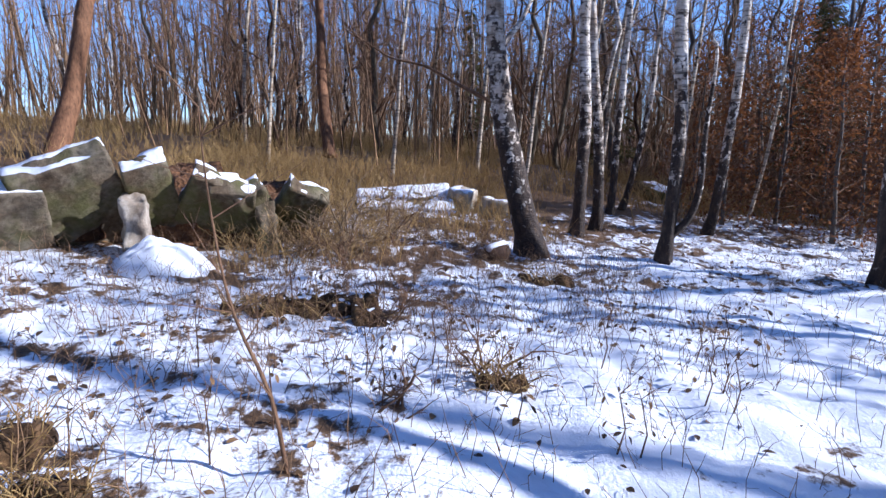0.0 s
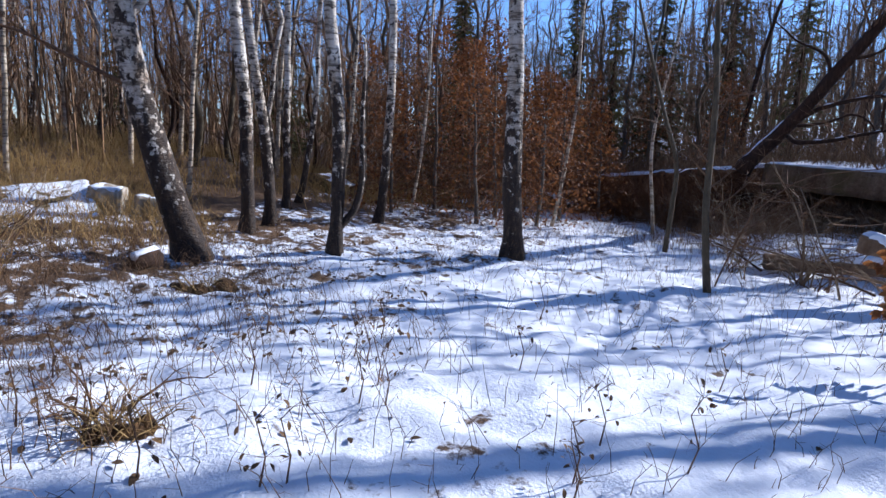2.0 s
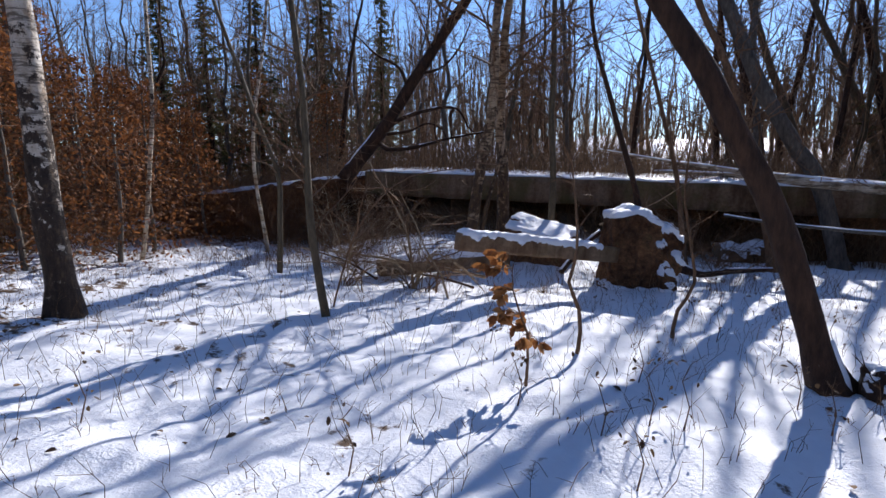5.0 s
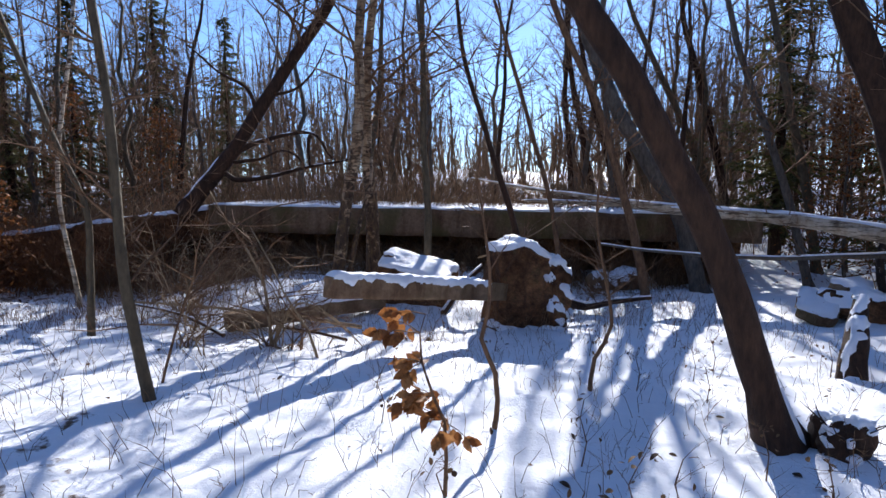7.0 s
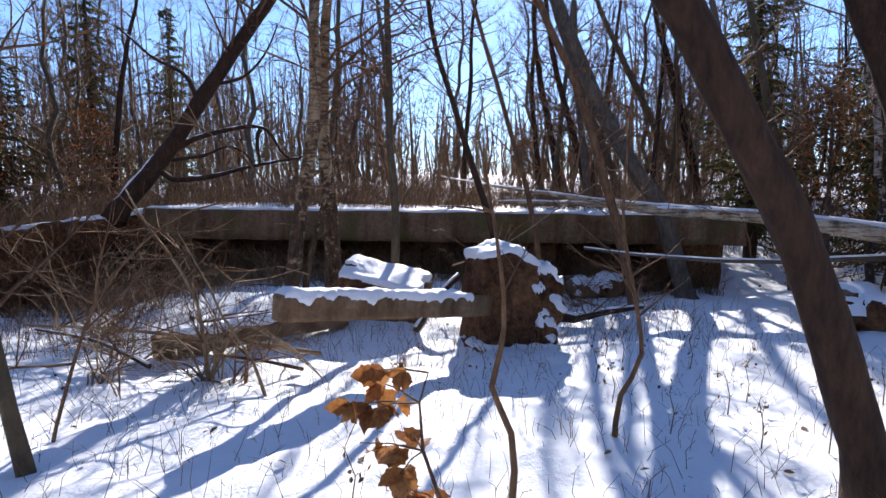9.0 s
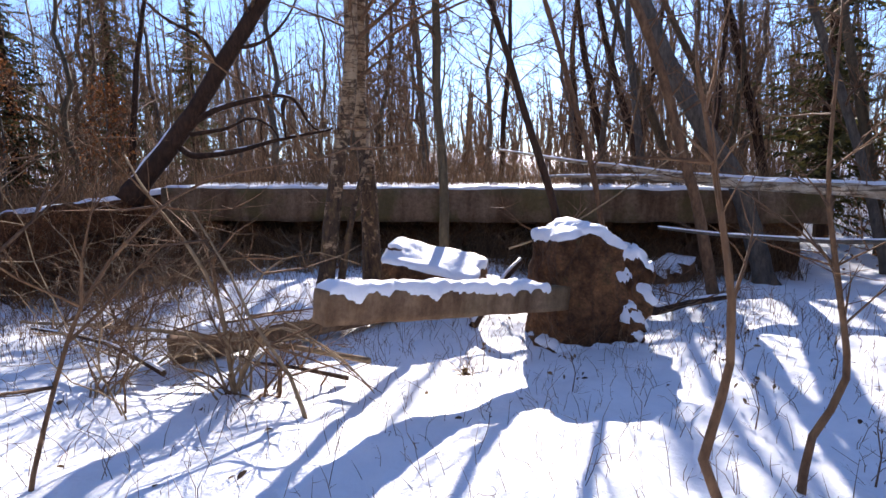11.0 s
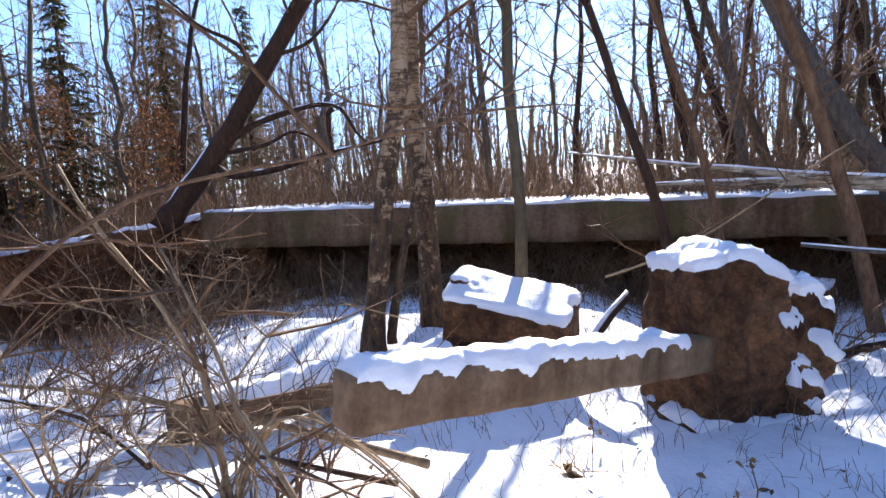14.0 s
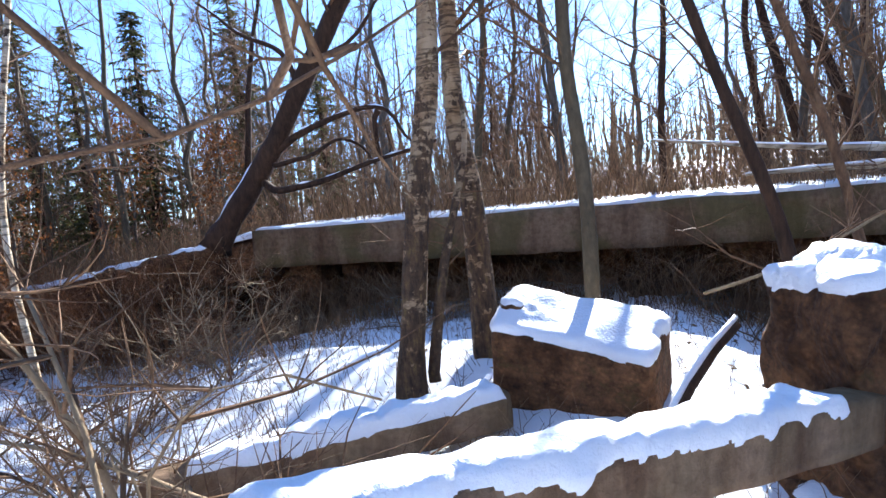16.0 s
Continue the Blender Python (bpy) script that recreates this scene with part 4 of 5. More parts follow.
log([(1.15, 7.55, 0.42), (1.6, 7.3, 0.62), (2.14, 7.2, 0.90), (2.55, 7.0, 1.22), (3.2, 6.8, 1.68)], 0.014, 0.006, PALE_TWIG, "long pale dead stick slanting behind the beam head", 57, snow=0, name="dead_stick", category="stick", stubs=4)
log([(-1.9, 2.6, -0.24), (-1.6, 2.75, 0.8), (-1.2, 3.03, 1.35), (-0.87, 3.21, 1.51), (-0.64, 3.28, 1.55), (-0.42, 3.42, 1.58), (-0.25, 3.55, 1.65), (-0.12, 3.75, 1.78), (0.0, 4.0, 1.95)], 0.014, 0.004, TWIG, "long bare switch arching over the path", 48, snow=0, name="bare_switch", category="bush", stubs=7)
log([(-0.28, 4.2, -0.02), (-0.99, 4.5, 0.01), (-1.75, 4.8, 0.01), (-2.73, 5.1, 0.03), (-4.1, 5.4, 0.04)], 0.026, 0.014, PALE_TWIG, "pale splintered pole lying through the bush", 49, snow=0, name="fallen_pole", category="pole", stubs=10)
log([(-0.5, 4.4, -0.24), (-0.9, 4.3, -0.12), (-1.4, 4.45, -0.1)], 0.02, 0.012, DARK, "short dark stick on the snow by the bush", 50, snow=0, name="stick", category="stick", stubs=4)
log([(-2.2, 4.6, -0.25), (-2.9, 4.9, -0.05), (-3.6, 4.9, 0.1)], 0.03, 0.012, DARK, "dark fallen branch half sunk in snow", 54, snow=0.01, name="fallen_branch", category="branch", stubs=8)


def hummock(x, y, s, seed, lab, grass=90):
    """A bare earth hummock with dead grass, breaking through the snow."""
    rng = random.Random(seed)
    root = thing("earth_hummock", (x, y, gz(x, y)), lab, "hummock", "bare hummocks")
    for k in range(4):
        sz = (s * rng.uniform(0.35, 0.6), s * rng.uniform(0.25, 0.45), s * rng.uniform(0.2, 0.3))
        snowy("clod", weather(rough_block(sz, 0.03, 0.05, 5.0, seed + k, 0.04, 0.1), sz, 0.3, (0.2, 0.2), 0.05, k), EARTH, root, pose(rng.uniform(-0.2, 0.2) * s, (k - 1.5) * 0.28 * s, 0.02, rng.uniform(-12, 12), rng.uniform(-12, 12), rng.uniform(0, 90)), "", 0.03, 0.95, 0.25, k, 9.0)
    g = Geo()
    for k in range(grass):
        b = Vector((rng.uniform(-0.3, 0.3) * s, rng.uniform(-0.55, 0.55) * s, 0.02))
        d = Vector((rng.uniform(-0.7, 0.7), rng.uniform(-0.7, 0.7), rng.uniform(0.1, 0.8))).normalized() * rng.uniform(0.12, 0.34)
        g.tube([b, b + d * 0.6, b + d - Vector((0, 0, 0.05))], [0.004, 0.003, 0.0015], 3, cap=False)
    tagged(part("dead_grass", g, STRAW, root), kind="stuff")


hummock(-2.02, -6.28, 0.85, 61, "dark bare earth hummock with matted dead grass")
hummock(-3.74, -3.94, 0.5, 62, "small hummock of dead grass beside the birch")
hummock(-0.65, -5.0, 0.30, 63, "small dark clod poking out of the snow")
hummock(0.50, 4.72, 0.2, 64, "small dark clod poking out of the snow", 14)
hummock(-1.97, -6.85, 0.4, 65, "small hummock of dead grass in patchy snow")
hummock(0.10, -7.55, 0.55, 66, "bare hummock of straw-coloured grass in patchy snow", 160)
hummock(0.55, -7.05, 0.4, 67, "bare hummock of straw-coloured grass in patchy snow", 120)


# ---- saplings, bushes and stalks in the clearing ----
def leaf_shape(g, at, along, up, ln, wd, rng):
    """A curled, pointed leaf of six small faces."""
    x = along.normalized()
    y = up.cross(x)
    y = y.normalized() if y.length > 1e-4 else Vector((0, 1, 0))
    z = x.cross(y)
    curl = rng.uniform(0.05, 0.6)
    prof = ((0.0, 0.05), (0.3, 0.8), (0.6, 1.0), (0.85, 0.6), (1.0, 0.03))
    v, f = [], []
    for s, w in prof:
        c = at + x * (ln * s) - z * (curl * ln * s * s)
        v += [c - y * (wd * w / 2) + z * (0.12 * wd * w), c, c + y * (wd * w / 2) + z * (0.12 * wd * w)]
    for i in range(4):
        f += [(3 * i, 3 * i + 1, 3 * i + 4, 3 * i + 3), (3 * i + 1, 3 * i + 2, 3 * i + 5, 3 * i + 4)]
    g.add(v, f)


def oak_leaf(g, at, along, up, ln, wd, rng):
    """A broad rounded leaf with a wavy margin, a sunken midrib and a curled tip."""
    x = along.normalized()
    y = up.cross(x)
    y = y.normalized() if y.length > 1e-4 else Vector((0, 1, 0))
    z = x.cross(y)
    curl, fold = rng.uniform(0.1, 0.75), rng.uniform(0.1, 0.4)
    v, f, n = [], [], 8
    for i in range(n + 1):
        s = i / n
        w = math.sin(math.pi * min(1.0, 0.04 + 0.94 * s) ** 0.85) * (1 + 0.13 * math.cos(i * math.pi))
        c = at + x * (ln * s) - z * (curl * ln * s * s)
        for k in (-1.0, -0.55, 0.0, 0.55, 1.0):
            v.append(c + y * (wd * w * k / 2) + z * (fold * wd * abs(w * k) * (0.5 + 0.3 * math.sin(i * 1.7 + k))))
    for i in range(n):
        for k in range(4):
            a = 5 * i + k
            f.append((a, a + 1, a + 6, a + 5))
    g.add(v, f)


def oak_sapling():
    base = Vector((0.98, 0.40, gz(0.98, 0.40)))
    root = thing("oak_sapling", base, "small oak sapling holding curled orange-brown dead leaves", "sapling")
    rng = random.Random(5)
    g = Geo()
    stem = [Vector(p) for p in ((0, 0, -0.03), (0.01, 0, 0.22), (0.0, 0.01, 0.42), (-0.06, 0.02, 0.56), (-0.12, 0.03, 0.74), (-0.13, 0.04, 0.90), (-0.10, 0.05, 1.0))]
    g.tube(stem, [0.013, 0.011, 0.010, 0.008, 0.006, 0.004, 0.002], 7)
    part("stem", g, TWIG, root)
    tw = Geo()
    lf = []
    # a lower drooping clump, an upper clump and a few leaves between
    for spots, way in (((2, 2, 3, 2, 3, 3, 2, 2), (-0.25, 0.0, 0.0)), ((4, 4, 5, 5, 5, 4, 6), (-0.15, 0.0, 0.15)), ((3, 4), (-0.5, 0.0, 0.1))):
        for i in spots:
            d = (Vector((rng.uniform(-1, 0.7), rng.uniform(-0.8, 0.8), rng.uniform(-0.35, 0.35))) + Vector(way)).normalized()
            ln = rng.uniform(0.10, 0.25)
            q = stem[i] + d * ln
            tw.tube([stem[i], stem[i] + d * ln * 0.5 + Vector((0, 0, 0.012)), q], [0.004, 0.003, 0.002], 4)
            for m in range(rng.randrange(4, 7)):
                lf.append((stem[i].lerp(q, rng.uniform(0.35, 1.0)), (d + Vector((rng.uniform(-0.9, 0.9), rng.uniform(-0.9, 0.9), rng.uniform(-0.3, 0.5)))).normalized()))
    tagged(part("twig_spray", tw, TWIG, root), kind="stuff")
    for at, d in lf:
        g = Geo()
        ln = rng.uniform(0.065, 0.10)
        oak_leaf(g, at, d * 0.7 + Vector((rng.uniform(-0.6, 0.6), rng.uniform(-0.6, 0.6), rng.uniform(-1.1, -0.1))), Vector((rng.uniform(-0.7, 0.7), -1, rng.uniform(-0.3, 0.6))), ln, ln * rng.uniform(0.55, 0.72), rng)
        part("leaf", g, LEAF, root)


oak_sapling()


def shoot(x, y, pts, r, label, seed, mt=TWIG, side=6, reach=0.25, name="sapling", category="sapling", leaves=0):
    rng = random.Random(seed)
    root = thing(name, (x, y, gz(x, y)), label, category, "saplings in the clearing")
    path = bend([Vector(p) for p in pts], 0.12, 0.02, rng)
    g = Geo()
    n = len(path) - 1
    g.tube(path, [max(0.003, r * (1 - 0.8 * i / n)) for i in range(n + 1)], 7, 0.15)
    part("stem", g, mt, root)
    t = Geo()
    for k in range(side):
        j = rng.randrange(n // 4, n + 1)
        twigs(t, path[j], Vector((rng.uniform(-1, 1), rng.uniform(-1, 1), rng.uniform(0, 0.9))), reach * rng.uniform(0.5, 1.5), r * 0.35, 1, rng, kids=3)
    tagged(part("twig_spray", t, mt, root), kind="stuff")
    if leaves:
        lf = Geo()
        for k in range(leaves):
            q = path[rng.randrange(n // 3, n + 1)] + Vector((rng.uniform(-1, 1), rng.uniform(-1, 1), rng.uniform(-0.3, 0.6))) * reach * 0.6
            leaf_shape(lf, q, Vector((rng.uniform(-1, 1), rng.uniform(-1, 1), rng.uniform(-0.9, 0.2))), Vector((rng.uniform(-0.6, 0.6), rng.uniform(-0.6, 0.6), 1)), rng.uniform(0.025, 0.05), rng.uniform(0.015, 0.03), rng)
        tagged(part("leaves", lf, LITTER, root, "small dark withered leaves"), kind="stuff")
    return root


shoot(1.27, 1.4, [(0, 0, -0.05), (0.02, 0, 0.2), (0, 0, 0.4), (-0.10, 0, 0.65), (-0.05, 0, 0.85), (-0.03, 0, 1.14), (-0.12, 0.1, 1.9)], 0.022, "thin crooked dark sapling in the snow", 61, reach=0.3)
shoot(0.22, -6.14, [(0, 0, -0.05), (-0.02, -0.06, 0.35), (-0.03, -0.2, 0.75), (-0.04, -0.26, 1.15), (-0.04, -0.28, 1.6)], 0.012, "thin slanting bare sapling in patchy snow", 62, side=12, reach=0.4)
shoot(2.16, 2.5, [(0, 0, -0.05), (0.04, 0, 0.3), (0.18, 0, 0.6), (0.09, 0, 1.15), (0.02, 0, 1.6), (0.1, 0.1, 2.4)], 0.022, "thin crooked dark sapling beside the block", 63, side=12, reach=0.5)


brambles = random.Random(33)
for k, (x, y) in enumerate([(brambles.uniform(0.4, 5.2), brambles.uniform(-2.5, 5.2)) for _ in range(20)] + [(brambles.uniform(-2.6, 0.9), brambles.uniform(-7.0, -2.6)) for _ in range(34)] + [(2.05, -0.1), (1.35, 4.2), (2.45, 3.5), (2.6, 2.6), (0.3, -1.2), (1.8, 0.9), (-0.6, -2.4), (2.9, 4.6), (3.6, 3.4), (-1.6, -1.2), (0.9, -2.6), (3.0, 0.4)]):
    shoot(x, y, [(0, 0, -0.03), (0.03, 0.02, 0.15), (-0.02, 0.0, 0.32), (0.02, 0.04, 0.26 + 0.04 * (k % 5))], 0.0055, "small dark bramble shoot with withered leaves in snow", 70 + k, side=9, reach=0.16, name="bramble_shoot", category="bramble", leaves=9)


def bush(x, y, h, spread, n, seed, label, mt, lean=(0, 0), arcs=0):
    rng = random.Random(seed)
    root = thing("bush", (x, y, gz(x, y)), label, "bush", "bare bushes")
    for k in range(n):
        g = Geo()
        a = rng.uniform(0, 2 * math.pi)
        d = Vector((math.cos(a) * spread + lean[0], math.sin(a) * spread + lean[1], 1.0)).normalized()
        ln = h * rng.uniform(0.6, 1.15)
        st = Vector((rng.uniform(-0.12, 0.12), rng.uniform(-0.12, 0.12), -0.04))
        twigs(g, st, d, ln, 0.010 * rng.uniform(0.6, 1.4), 2, rng, 0.2, 5, 5, 0.42)
        part("stem", g, mt if rng.random() < 0.7 else TWIG, root)
    for k in range(arcs):
        g = Geo()
        a = rng.uniform(-0.6, 1.0)
        q = [Vector((0, 0, 0)), Vector((math.cos(a) * 0.35, math.sin(a) * 0.2 - 0.1, 0.35 + rng.uniform(0, 0.3))), Vector((math.cos(a) * 0.75, math.sin(a) * 0.4 - 0.15, 0.4)), Vector((math.cos(a) * 1.15, math.sin(a) * 0.5 - 0.2, 0.05))]
        path = bend(q, 0.09, 0.05, rng)
        g.tube(path, [0.010 - 0.007 * i / len(path) for i in range(len(path))], 6, 0.1)
        part("arching_stem", g, mt, root)


bush(-1.36, 4.12, 1.25, 0.55, 10, 81, "tangled bare bush with arching pale stems in snow", PALE_TWIG, (-0.25, -0.1), 5)
bush(-2.9, 5.3, 1.4, 0.8, 12, 82, "tangled bare brown bush before the ruin", PALE_TWIG, (-0.1, 0))
bush(-3.4, 7.2, 1.6, 0.8, 16, 83, "tangled bare brown bush before the ruin", PALE_TWIG)
bush(-4.9, 8.6, 1.9, 0.7, 12, 84, "tangled bare brown bush against the slab", PALE_TWIG)
bush(-6.8, 8.8, 1.8, 0.7, 12, 85, "tangled bare brown bush against the slab", TWIG)
bush(1.9, 9.2, 1.7, 0.9, 10, 86, "thin bare bush against the slab", TWIG)
bush(3.4, 8.9, 1.6, 0.9, 10, 87, "thin bare bush against the slab", TWIG)
bush(-4.35, -6.3, 1.3, 0.6, 12, 88, "reddish-brown bare bush beside the ruin", PALE_TWIG)
bush(-5.0, -5.7, 1.2, 0.7, 12, 89, "reddish-brown bare bush beside the ruin", PALE_TWIG)
bush(-1.9, -5.8, 0.7, 0.9, 10, 90, "low tangled brambles in patchy snow", TWIG)
bush(-0.9, -5.1, 0.5, 1.1, 10, 91, "low tangled brambles in patchy snow", TWIG)
bush(-0.4, -5.7, 0.45, 1.2, 9, 92, "low tangled brambles in patchy snow", TWIG)
bush(-2.0, 3.7, 1.9, 0.35, 3, 93, "tall bare bush with long pale switches", PALE_TWIG, (-0.1, 0.1))
bush(-5.6, 9.6, 1.5, 0.9, 14, 94, "shaggy brown bush hanging over the slab's end", PALE_TWIG)
bush(-7.6, 9.9, 1.5, 0.9, 14, 95, "shaggy brown bush hanging over the slab's end", PALE_TWIG)
bush(-2.2, 9.6, 1.3, 0.9, 12, 96, "low brown bush under the slab's edge", PALE_TWIG)


bush(-1.1, 4.2, 0.9, 0.9, 9, 97, "thin tangled brown switches in snow by the beam", TWIG, (-0.3, 0.0))
bush(-2.6, 4.3, 1.1, 0.9, 10, 98, "thin tangled brown switches in snow", PALE_TWIG, (-0.1, 0.0))
bush(-3.6, 6.2, 1.3, 0.9, 15, 99, "tangled bare brown bush before the ruin", TWIG)
bush(-0.2, 9.9, 1.1, 1.0, 12, 120, "low brown brush under the slab's edge", TWIG)
bush(2.7, 10.4, 1.2, 1.0, 14, 121, "low red-brown brush under the slab's edge", PALE_TWIG)
bush(4.6, 10.5, 1.3, 1.0, 14, 122, "low red-brown brush under the slab's edge", TWIG)
bush(-4.3, -6.75, 0.9, 0.8, 12, 123, "reddish-brown bare bush beside the ruin", PALE_TWIG)
bush(-3.9, -6.3, 0.8, 0.9, 10, 124, "reddish-brown bare bush beside the ruin", TWIG)


def scatter(n, x0, x1, y0, y1, seed, keep):
    rng = random.Random(seed)
    out = []
    while len(out) < n:
        x, y = rng.uniform(x0, x1), rng.uniform(y0, y1)
        if rng.random() < keep(x, y):
            out.append((x, y, rng))
    return out


def stalks(name, label, spots, h0, h1, r, mt, side=2, floor=gz):
    g = Geo()
    for x, y, rng in spots:
        h = rng.uniform(h0, h1)
        b = Vector((x, y, floor(x, y) - 0.02))
        d = Vector((rng.uniform(-0.5, 0.5), rng.uniform(-0.5, 0.5), 1)).normalized()
        m = b + d * h * 0.5
        t = m + (d + Vector((rng.uniform(-0.6, 0.6), rng.uniform(-0.6, 0.6), rng.uniform(-0.5, 0)))) .normalized() * h * 0.5
        g.tube([b, m, t], [r, r * 0.8, r * 0.35], 3, cap=False)
        for k in range(rng.randrange(0, side + 1)):
            q = b.lerp(m, rng.uniform(0.4, 1)) if rng.random() < 0.4 else m.lerp(t, rng.random())
            e = q + Vector((rng.uniform(-1, 1), rng.uniform(-1, 1), rng.uniform(0.1, 0.9))) * h * 0.28
            g.tube([q, e], [r * 0.6, r * 0.3], 3, cap=False)
    return tagged(part(name, g, mt), label, "weeds", kind="stuff")


stalks("weed_stalks", "thin dead weed stalks poking up through the snow", scatter(3400, -8, 6, -7.5, 8.5, 101, lambda x, y: 0.45 + 0.4 * (x < -1.5)), 0.08, 0.42, 0.0028, STALK, 3)
stalks("weed_stalks", "thin dead weed stalks in the clearing", scatter(1300, -1.5, 5.5, -5.5, 6.0, 108, lambda x, y: 1.0), 0.06, 0.30, 0.0024, STALK, 3)
stalks("weed_tangle", "dense dark tangle of dead stems in patchy snow", scatter(4200, -7.5, 1.2, -9.5, -2.5, 102, lambda x, y: smooth_step(1.2, -2.0, x + 0.5 * (y + 5))), 0.08, 0.40, 0.003, STALK, 3)
stalks("dry_grass", "dry straw-coloured grass round the ruins", scatter(8000, -14, -2.6, -12, -3.0, 103, lambda x, y: smooth_step(-4.2, -6.5, x + 0.25 * (y + 8)) * (0.06 if x > -5.6 and y < -7.4 else 1) * (0.5 if -9.4 < x < -6.5 and -7.2 < y < -3.2 else 1)), 0.15, 0.65, 0.005, STRAW, 2)
stalks("undergrowth", "brown undergrowth behind the slab", scatter(9000, -16, 14, 14.8, 30, 104, lambda x, y: 1.0), 0.4, 2.3, 0.006, STALK, 4)
stalks("undergrowth", "brown undergrowth along the western mound", scatter(14000, -34, -7.5, -20, 6, 105, lambda x, y: smooth_step(-7.5, -12, x) * smooth_step(-0.25, 0.25, noise.noise(Vector((x * 0.35, y * 0.35, 2))))), 0.2, 0.95, 0.007, STRAW, 3)
stalks("undergrowth", "brown undergrowth to the north-west", scatter(6000, -30, -10, 4, 24, 106, lambda x, y: 1.0), 0.4, 2.2, 0.006, STALK, 4)
stalks("ivy_tangle", "rusty tangle hanging over the slab's broken end", scatter(2600, -13.0, -5.0, 9.0, 11.0, 107, lambda x, y: smooth_step(-4.6, -7.5, x)), 0.5, 1.9, 0.005, RUST, 4)
stalks("slab_weeds", "brown weeds and twigs rooted on the slab's top", scatter(2600, -5.4, 7.2, 11.15, 14.6, 109, lambda x, y: 1.0), 0.15, 1.1, 0.006, STALK, 3, lambda x, y: 1.30 - 0.023 * (x + 5.4))
stalks("slab_weeds", "brown weeds and twigs rooted on the slab's broken end", scatter(1100, -12, -5.6, 10.9, 13.2, 111, lambda x, y: 1.0), 0.15, 0.9, 0.006, STALK, 3, lambda x, y: 0.40 + 0.122 * (x + 12.0))
stalks("weed_stalks", "dead stalks on the snow bank below the slab", scatter(3200, -6.5, 5.0, 5.2, 10.6, 112, lambda x, y: 0.3 + 0.7 * smooth_step(-1.0, -4.0, x) + 0.3 * smooth_step(8, 10, y)), 0.06, 0.5, 0.0035, STALK, 3)


stalks("brush", "brown brush and roots hanging under the slab's edge", scatter(2600, -5.4, 7.0, 10.3, 11.5, 113, lambda x, y: 1.0), 0.2, 1.1, 0.005, STALK, 3)
stalks("dry_grass", "dry straw-coloured grass before the western ruin", scatter(500, -6.0, -2.9, -7.6, -5.6, 114, lambda x, y: smooth_step(-2.8, -3.8, x + 0.3 * (y + 8))), 0.15, 0.7, 0.004, STRAW, 3)


def litter():
    g = Geo()
    for x, y, rng in scatter(5200, -9, 5, -10, 10, 110, lambda x, y: (0.04 + 0.25 * smooth_step(6.5, 8.5, y) + 0.9 * smooth_step(0.5, -3.5, x + 0.6 * (y + 4))) * (1 if noise.noise(Vector((x * 1.3, y * 1.3, 4))) > 0.0 else 0.15)):
        s = rng.uniform(0.03, 0.075)
        leaf_shape(g, Vector((x, y, gz(x, y) + 0.012)), Vector((rng.uniform(-1, 1), rng.uniform(-1, 1), rng.uniform(-0.1, 0.5))), Vector((rng.uniform(-0.5, 0.5), rng.uniform(-0.5, 0.5), 1)), s, s * 0.6, rng)
    tagged(part("dead_leaves", g, LITTER), "curled brown dead leaves lying on the snow", "leaf litter", kind="stuff")


litter()


# ---- beech thicket with rusty leaves, spruces ----
def beech(x, y, h, seed, leaves=1900):
    rng = random.Random(seed)
    root = thing("young_beech", (x, y, gz(x, y)), "young beech full of rust-brown winter leaves", "beech", "beech thicket")
    path = bend([Vector((0, 0, -0.05)), Vector((rng.uniform(-0.2, 0.2), rng.uniform(-0.2, 0.2), h))], 0.3, 0.08, rng)
    n = len(path) - 1
    rad = [0.05 * (1 - 0.9 * i / n) + 0.004 for i in range(n + 1)]
    g = Geo()
    g.tube(path, rad, 6, 0.1)
    part("trunk", g, GREY, root)
    part("crown", crown(path, rad, rng, 0.08, 26, h * 0.32, 1, 0.0, 4, 0.35), TWIG, root)
    lf = Geo()
    for k in range(leaves):
        f = rng.random() ** 0.8
        c = path[min(n, int((0.06 + 0.92 * f) * n))]
        a, r = rng.uniform(0, 6.28), h * 0.30 * (1.1 - f) * math.sqrt(rng.random()) + 0.1
        p = c + Vector((math.cos(a) * r, math.sin(a) * r, rng.uniform(-0.2, 0.25)))
        d = Vector((rng.uniform(-1, 1), rng.uniform(-1, 1), rng.uniform(-1, 0.2))).normalized()
        u = d.cross(Vector((rng.uniform(-1, 1), rng.uniform(-1, 1), 1))).normalized()
        s = rng.uniform(0.035, 0.065)
        lf.add([p, p + d * s + u * s * 0.45, p + d * s * 2, p + d * s - u * s * 0.45], [(0, 1, 2, 3)])
    part("leaves", lf, BEECH, root, "rust-brown dead leaves")
    return root


